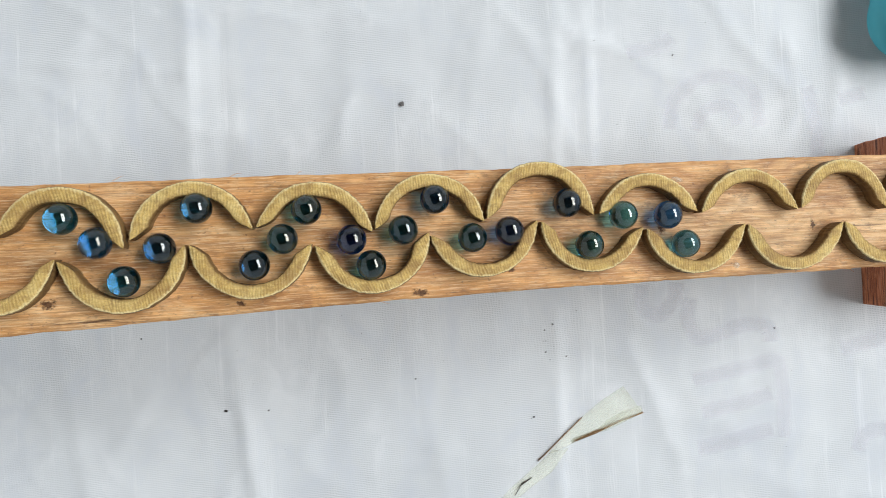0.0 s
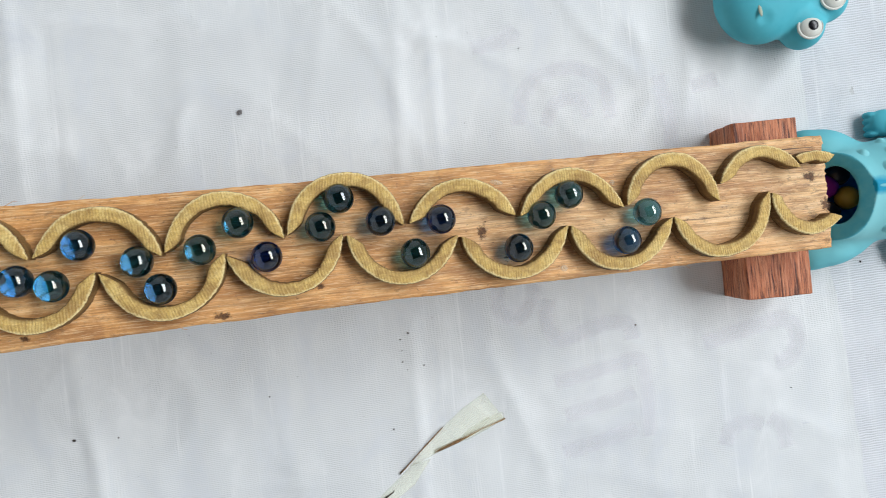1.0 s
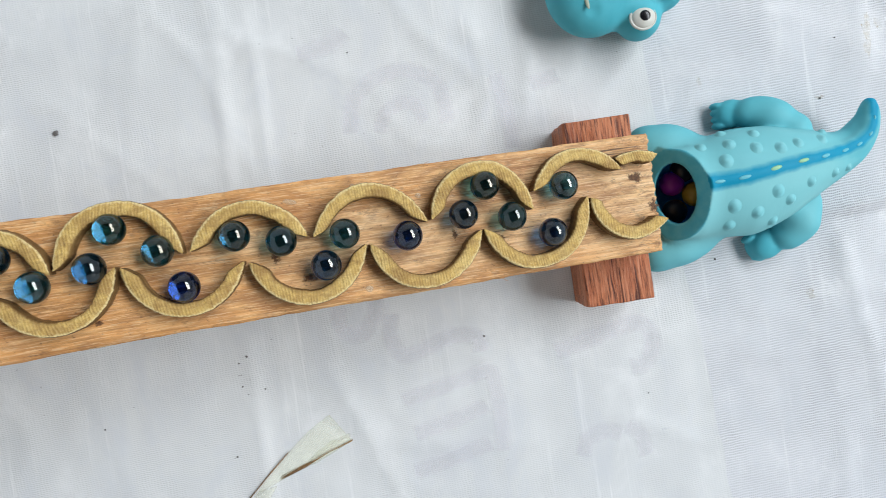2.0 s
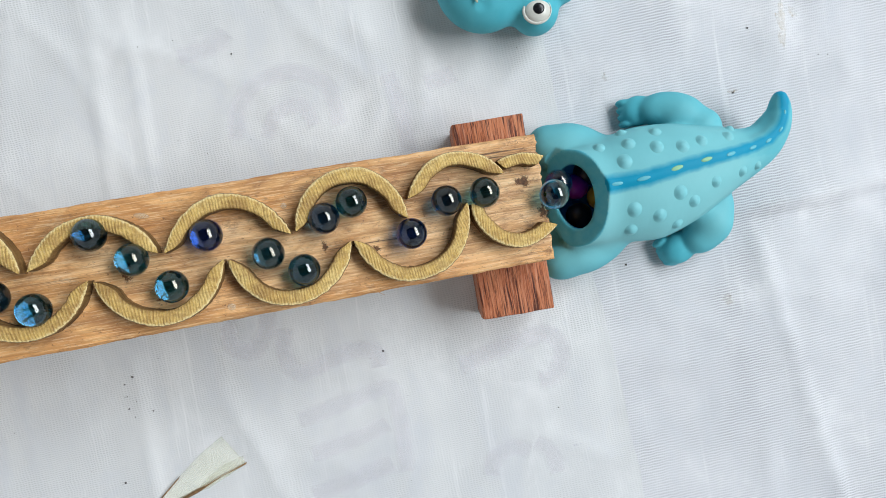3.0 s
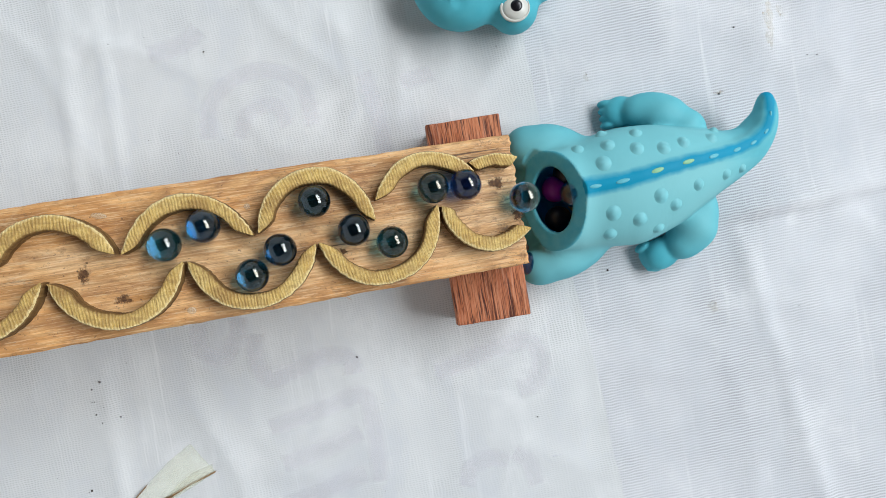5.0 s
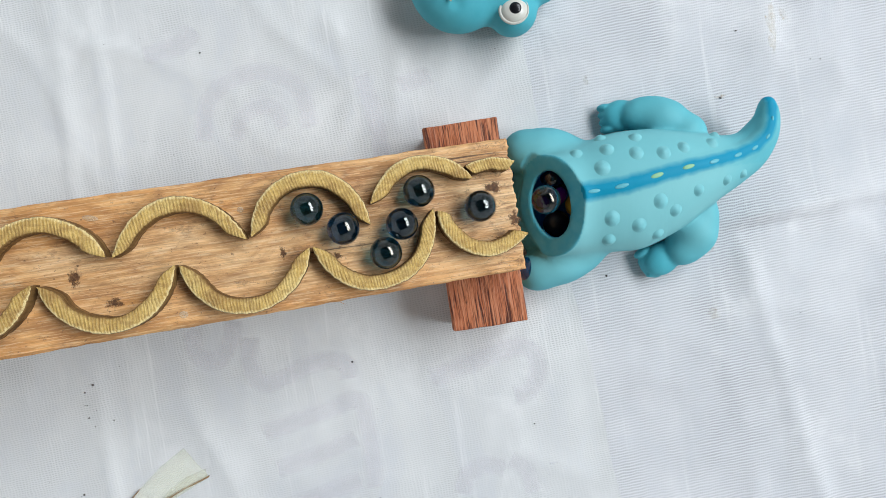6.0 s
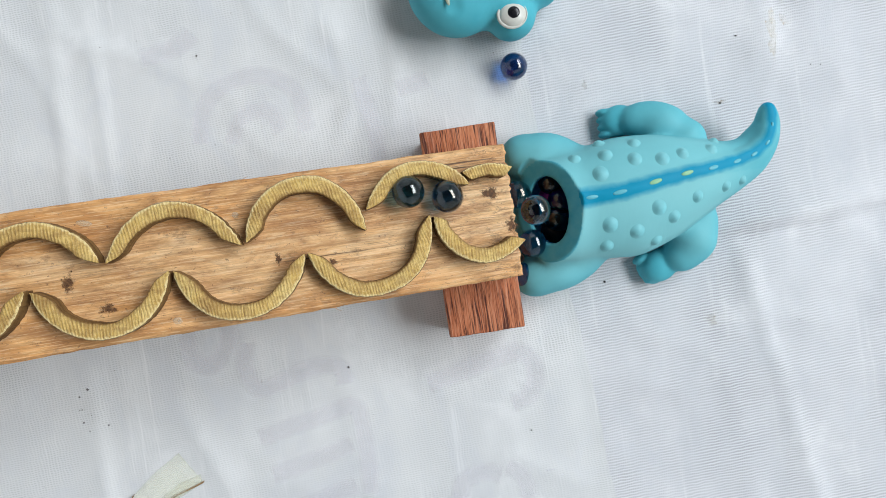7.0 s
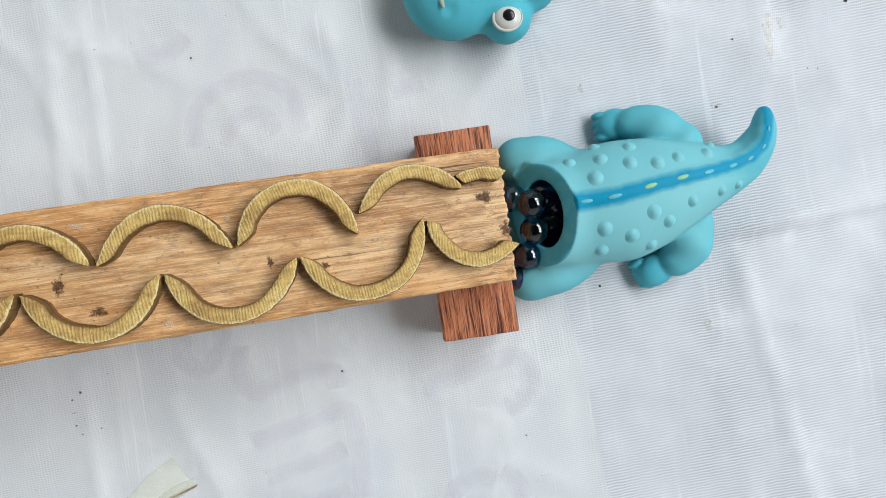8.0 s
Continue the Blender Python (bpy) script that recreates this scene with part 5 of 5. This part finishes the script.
        [(0, -424, 13), (0.1, -412, 11), (0.2, -405, 0), (0.3, -399, -13), (0.4, -392, -13), (0.5, -384, -14), (0.6, -379, -6), (0.7, -375, 2), (0.8, -370, 11), (0.9, -360, 12), (1, -351, 13), (1.1, -344, 3), (1.2, -338, -7), (1.3, -329, -15), (1.4, -321, -13), (1.5, -312, -2), (1.6, -306, 9), (1.7, -300, 19), (1.8, -292, 21), (1.9, -284, 14), (2, -277, 7), (2.1, -272, -2), (2.2, -265, -12), (2.3, -256, -8), (2.4, -247, 2), (2.5, -240, 12), (2.6, -231, 15), (2.7, -223, 9), (2.8, -215, -2), (2.9, -207, -12), (3, -199, -14), (3.1, -190, -8), (3.2, -182, 3), (3.3, -174, 11), (3.4, -165, 8), (3.5, -155, 5), (3.6, -147, -8), (3.7, -139, -16), (3.8, -131, -15), (3.9, -127, -10), (4, -123, -6), (4.1, -115, 2), (4.2, -108, 10), (4.3, -102, 10), (4.4, -96, 6), (4.5, -91, 0), (4.6, -82, -8), (4.7, -74, -16), (4.8, -65, -7), (4.9, -56, 5), (5, -47, 12), (5.1, -38, 10), (5.2, -29, 7), (5.3, -20, 4), (5.4, -11, 1), (5.5, -2, -0), (5.6, 7, 0)],
        [(0, -437, -2), (0.1, -432, 5), (0.2, -420, 10), (0.3, -413, 6), (0.4, -406, 1), (0.5, -400, -5), (0.6, -394, -12), (0.7, -387, -14), (0.8, -381, -11), (0.9, -376, -5), (1, -371, 1), (1.1, -364, 8), (1.2, -357, 15), (1.3, -350, 10), (1.4, -344, 2), (1.5, -337, -8), (1.6, -329, -12), (1.7, -318, -7), (1.8, -314, 4), (1.9, -306, 12), (2, -298, 21), (2.1, -287, 16), (2.2, -277, 11), (2.3, -270, 1), (2.4, -263, -2), (2.5, -254, 3), (2.6, -247, 12), (2.7, -239, 20), (2.8, -231, 20), (2.9, -223, 13), (3, -215, 2), (3.1, -208, -9), (3.2, -200, -13), (3.3, -192, -9), (3.4, -187, -4), (3.5, -183, 0), (3.6, -173, 12), (3.7, -163, 12), (3.8, -153, 2), (3.9, -145, -7), (4, -138, -16), (4.1, -130, -10), (4.2, -123, -5), (4.3, -118, 4), (4.4, -112, 12), (4.5, -107, 15), (4.6, -101, 11), (4.7, -94, 7), (4.8, -87, -4), (4.9, -79, -12), (5, -72, -12), (5.1, -65, -4), (5.2, -57, 5), (5.3, -50, 12), (5.4, -42, 11), (5.5, -35, 7), (5.6, -27, 4), (5.7, -20, 0), (5.8, -13, -3), (5.9, 2, -3)],
        [(0, -452, -15), (0.1, -446, -9), (0.2, -441, -4), (0.3, -439, -0), (0.4, -434, 3), (0.5, -429, 5), (0.6, -421, 11), (0.7, -412, 8), (0.8, -407, 0), (0.9, -399, -8), (1, -392, -17), (1.1, -383, -9), (1.2, -376, -1), (1.3, -366, 14), (1.4, -356, 18), (1.5, -345, 11), (1.6, -339, 1), (1.7, -335, -9), (1.8, -324, -11), (1.9, -317, -4), (2, -310, 3), (2.1, -303, 12), (2.2, -295, 21), (2.3, -287, 16), (2.4, -279, 6), (2.5, -271, -5), (2.6, -263, -9), (2.7, -255, -5), (2.8, -248, 5), (2.9, -240, 14), (3, -232, 17), (3.1, -224, 11), (3.2, -216, 0), (3.3, -208, -9), (3.4, -202, -11), (3.5, -196, -13), (3.6, -191, -8), (3.7, -186, -2), (3.8, -182, 5), (3.9, -174, 8), (4, -167, 10), (4.1, -157, 2), (4.2, -148, -6), (4.3, -140, -14), (4.4, -131, -13), (4.5, -123, -4), (4.6, -116, 4), (4.7, -109, 13), (4.8, -103, 12), (4.9, -96, 6), (5, -90, -3), (5.1, -84, -10), (5.2, -77, -14), (5.3, -71, -11), (5.4, -65, -4), (5.5, -58, 5), (5.6, -52, 13), (5.7, -46, 16), (5.8, -40, 14), (5.9, -31, 7), (6, -22, 1), (6.1, 0, 1)],
        [(0, -480, 16), (0.1, -470, 11), (0.2, -466, -3), (0.3, -459, -16), (0.4, -450, -14), (0.5, -441, -12), (0.6, -433, -0), (0.7, -428, 10), (0.8, -419, 13), (0.9, -410, 6), (1, -402, -2), (1.1, -399, -9), (1.2, -396, -15), (1.3, -388, -18), (1.4, -381, -14), (1.5, -373, -5), (1.6, -367, 5), (1.7, -361, 11), (1.8, -354, 12), (1.9, -346, 5), (2, -337, -2), (2.1, -326, -5), (2.2, -315, -8), (2.3, -309, 1), (2.4, -302, 9), (2.5, -295, 13), (2.6, -288, 10), (2.7, -282, 2), (2.8, -275, -7), (2.9, -268, -13), (3, -262, -14), (3.1, -255, -9), (3.2, -248, 1), (3.3, -241, 9), (3.4, -232, 10), (3.5, -223, 10), (3.6, -214, -3), (3.7, -204, -13), (3.8, -195, -12), (3.9, -190, -6), (4, -186, -0), (4.1, -175, 6), (4.2, -165, 12), (4.3, -156, 1), (4.4, -147, -11), (4.5, -137, -17), (4.6, -130, -11), (4.7, -123, -5), (4.8, -118, 4), (4.9, -112, 11), (5, -107, 14), (5.1, -101, 13), (5.2, -96, 9), (5.3, -91, 2), (5.4, -84, -4), (5.5, -77, -7), (5.6, -73, -4), (5.7, -69, -1), (5.8, -64, 7), (5.9, -58, 10), (6, -52, 13), (6.1, -40, 10), (6.2, -29, 7), (6.3, -12, -0), (6.4, 7, -0)],
        [(0, -499, -4), (0.1, -497, 8), (0.2, -489, 14), (0.3, -477, 15), (0.4, -470, 7), (0.5, -463, -2), (0.6, -456, -10), (0.7, -448, -11), (0.8, -441, -5), (0.9, -435, 2), (1, -429, 9), (1.1, -419, 8), (1.2, -408, 8), (1.3, -403, -2), (1.4, -397, -11), (1.5, -391, -16), (1.6, -383, -15), (1.7, -376, -5), (1.8, -371, 5), (1.9, -363, 14), (2, -353, 14), (2.1, -348, 8), (2.2, -341, -2), (2.3, -333, -12), (2.4, -325, -15), (2.5, -315, -10), (2.6, -308, 1), (2.7, -301, 9), (2.8, -293, 11), (2.9, -286, 6), (3, -279, -5), (3.1, -271, -14), (3.2, -263, -18), (3.3, -255, -13), (3.4, -250, -6), (3.5, -246, 1), (3.6, -236, 14), (3.7, -226, 13), (3.8, -216, 2), (3.9, -209, -7), (4, -201, -17), (4.1, -194, -10), (4.2, -188, -2), (4.3, -181, 6), (4.4, -174, 12), (4.5, -166, 11), (4.6, -157, 3), (4.7, -149, -6), (4.8, -142, -13), (4.9, -134, -14), (5, -127, -7), (5.1, -120, 3), (5.2, -112, 10), (5.3, -105, 11), (5.4, -98, 5), (5.5, -93, -6), (5.6, -84, -17), (5.7, -75, -17), (5.8, -67, -12), (5.9, -65, -7), (6, -63, -2), (6.1, -60, 5), (6.2, -56, 12), (6.3, -48, 17), (6.4, -39, 13), (6.5, -34, 9), (6.6, -21, 0), (6.7, 2, 0)],
        [(0, -517, -20), (0.1, -506, -18), (0.2, -502, -8), (0.3, -501, 3), (0.4, -493, 9), (0.5, -486, 15), (0.6, -476, 13), (0.7, -469, 3), (0.8, -461, -9), (0.9, -453, -10), (1, -443, -10), (1.1, -436, -3), (1.2, -434, 3), (1.3, -424, 14), (1.4, -413, 13), (1.5, -403, 2), (1.6, -397, -6), (1.7, -391, -11), (1.8, -382, -7), (1.9, -375, 3), (2, -369, 14), (2.1, -359, 20), (2.2, -352, 17), (2.3, -344, 9), (2.4, -337, -1), (2.5, -331, -6), (2.6, -323, -6), (2.7, -315, 2), (2.8, -309, 13), (2.9, -300, 20), (3, -292, 22), (3.1, -285, 16), (3.2, -278, 6), (3.3, -270, -2), (3.4, -266, -8), (3.5, -261, -15), (3.6, -253, -7), (3.7, -245, 4), (3.8, -236, 12), (3.9, -227, 9), (4, -217, 5), (4.1, -209, -4), (4.2, -199, -14), (4.3, -193, -11), (4.4, -188, -5), (4.5, -182, 1), (4.6, -173, 4), (4.7, -162, 6), (4.8, -156, -1), (4.9, -150, -10), (5, -142, -17), (5.1, -135, -17), (5.2, -128, -11), (5.3, -121, -1), (5.4, -114, 8), (5.5, -107, 12), (5.6, -99, 9), (5.7, -94, 1), (5.8, -87, -8), (5.9, -80, -12), (6, -73, -15), (6.1, -68, -9), (6.2, -63, -2), (6.3, -60, 6), (6.4, -56, 12), (6.5, -49, 17), (6.6, -40, 14), (6.7, -29, 6), (6.8, -17, -2), (6.9, -11, -5)],
        [(0, -530, -0), (0.1, -526, -14), (0.2, -517, -20), (0.3, -507, -16), (0.4, -503, -8), (0.5, -499, -0), (0.6, -492, 11), (0.7, -483, 17), (0.8, -474, 15), (0.9, -465, 4), (1, -459, -6), (1.1, -451, -9), (1.2, -443, -12), (1.3, -436, -3), (1.4, -429, 7), (1.5, -422, 12), (1.6, -414, 10), (1.7, -407, 2), (1.8, -400, -8), (1.9, -393, -15), (2, -385, -16), (2.1, -378, -9), (2.2, -371, 1), (2.3, -364, 9), (2.4, -357, 11), (2.5, -348, 6), (2.6, -342, -3), (2.7, -335, -12), (2.8, -328, -17), (2.9, -319, -14), (3, -313, -6), (3.1, -306, 4), (3.2, -299, 10), (3.3, -291, 10), (3.4, -284, 3), (3.5, -277, -7), (3.6, -270, -15), (3.7, -262, -17), (3.8, -254, -12), (3.9, -250, -4), (4, -246, 2), (4.1, -235, 6), (4.2, -225, 10), (4.3, -218, 0), (4.4, -210, -10), (4.5, -203, -17), (4.6, -194, -9), (4.7, -185, -1), (4.8, -177, 9), (4.9, -169, 13), (5, -161, 10), (5.1, -153, 0), (5.2, -145, -9), (5.3, -137, -13), (5.4, -129, -7), (5.5, -122, 4), (5.6, -115, 14), (5.7, -106, 17), (5.8, -98, 12), (5.9, -95, 6), (6, -92, 0), (6.1, -86, -8), (6.2, -80, -17), (6.3, -74, -15), (6.4, -69, -11), (6.5, -64, -7), (6.6, -63, 2), (6.7, -57, 9), (6.8, -52, 17), (6.9, -41, 16), (7, -36, 11), (7.1, -21, 3), (7.2, -6, -5)],
        [(0, -546, 13), (0.1, -535, 9), (0.2, -532, -2), (0.3, -527, -15), (0.4, -518, -17), (0.5, -508, -19), (0.6, -501, -10), (0.7, -493, -1), (0.8, -487, 5), (0.9, -481, 6), (1, -474, 1), (1.1, -468, -10), (1.2, -458, -18), (1.3, -450, -20), (1.4, -443, -15), (1.5, -436, -6), (1.6, -429, 4), (1.7, -421, 9), (1.8, -414, 6), (1.9, -407, -2), (2, -400, -11), (2.1, -392, -18), (2.2, -385, -17), (2.3, -378, -10), (2.4, -370, 1), (2.5, -364, 9), (2.6, -356, 10), (2.7, -349, 5), (2.8, -341, -4), (2.9, -335, -13), (3, -327, -16), (3.1, -320, -13), (3.2, -312, -4), (3.3, -306, 5), (3.4, -298, 12), (3.5, -291, 11), (3.6, -284, 4), (3.7, -276, -5), (3.8, -270, -13), (3.9, -263, -13), (4, -257, -13), (4.1, -250, -4), (4.2, -243, 5), (4.3, -235, 13), (4.4, -226, 11), (4.5, -217, 1), (4.6, -210, -8), (4.7, -202, -17), (4.8, -195, -14), (4.9, -187, -6), (5, -180, 4), (5.1, -172, 10), (5.2, -165, 9), (5.3, -157, 2), (5.4, -150, -9), (5.5, -142, -17), (5.6, -135, -17), (5.7, -127, -10), (5.8, -120, 0), (5.9, -114, 6), (6, -108, 12), (6.1, -101, 10), (6.2, -93, 9), (6.3, -89, -1), (6.4, -85, -9), (6.5, -79, -18), (6.6, -69, -14), (6.7, -66, -5), (6.8, -62, 3), (6.9, -59, 9), (7, -55, 16), (7.1, -44, 13), (7.2, -33, 10), (7.3, -23, 3), (7.4, -12, -4)],
    ]
    DROPS = [
        [(2.62, 16, 0, 52), (2.85, 72, -4, 14)],
        [(2.92, 16, 0, 52), (3.15, 8, 27, 9), (6.4, 8, 27, 9), (6.6, 6, 43, 8), (6.8, 10, 67, 8), (6.9, 9, 74, 8), (7, 18, 86, 8), (7.1, 25, 94, 8), (7.2, 34, 105, 8), (7.4, 44, 116, 8), (7.5, 47, 120, 8), (8, 63, 139, 8)],
        [(3.17, 16, -0, 52), (3.4, 60, 9, 13)],
        [(3.5, 10, 6, 52), (3.75, 57, -9, 13)],
        [(3.8, 19, 15, 36), (4.05, 7, -39, 16)],
        [(4, 19, 8, 36), (4.2, 15, 2, 34), (4.45, 46, 2, 16)],
        [(4.5, 18, 10, 45), (4.75, 45, 18, 15)],
        [(4.7, 20, 10, 38), (4.95, 43, -15, 14)],
        [(4.92, 16, -4, 52), (5.15, 66, 2, 25)],
        [(5.17, 16, 0, 52), (5.4, 50, -6, 28)],
        [(5.47, 16, 0, 52), (5.7, 28, 14, 22)],
        [(5.8, 20, 11, 38), (6.05, 10, 29, 12)],
        [(6, 18, -0, 45), (6.25, 7, 9, 24)],
        [(6.2, 11, 6, 55), (6.45, 32, 2, 22)],
        [(6.5, 23, -10, 34), (6.75, 29, -8, 20)],
        [(6.8, 12, 6, 50), (7.05, 11, -25, 26)],
        [(7, 12, -2, 55), (7.25, 16, -11, 30)],
        [(7.4, 20, 8, 36), (7.65, 25, 8, 27)],
        [(7.5, 4, 1, 64), (7.6, 21, 8, 37), (7.8, 19, 6, 34), (8, 16, 4, 36)],
    ]
    for ob, roll, drop in zip(MARBLES, ROLLS, DROPS):
        rows = [(t, Matrix.Translation(on_board(s, v))) for t, s, v in roll]
        rows += [(t, pose(x / 1000, y / 1000, z / 1000)) for t, x, y, z in drop]
        if rows[-1][0] < 8:
            rows.append((8.0, rows[-1][1]))
        walk(ob, rows)


motions()
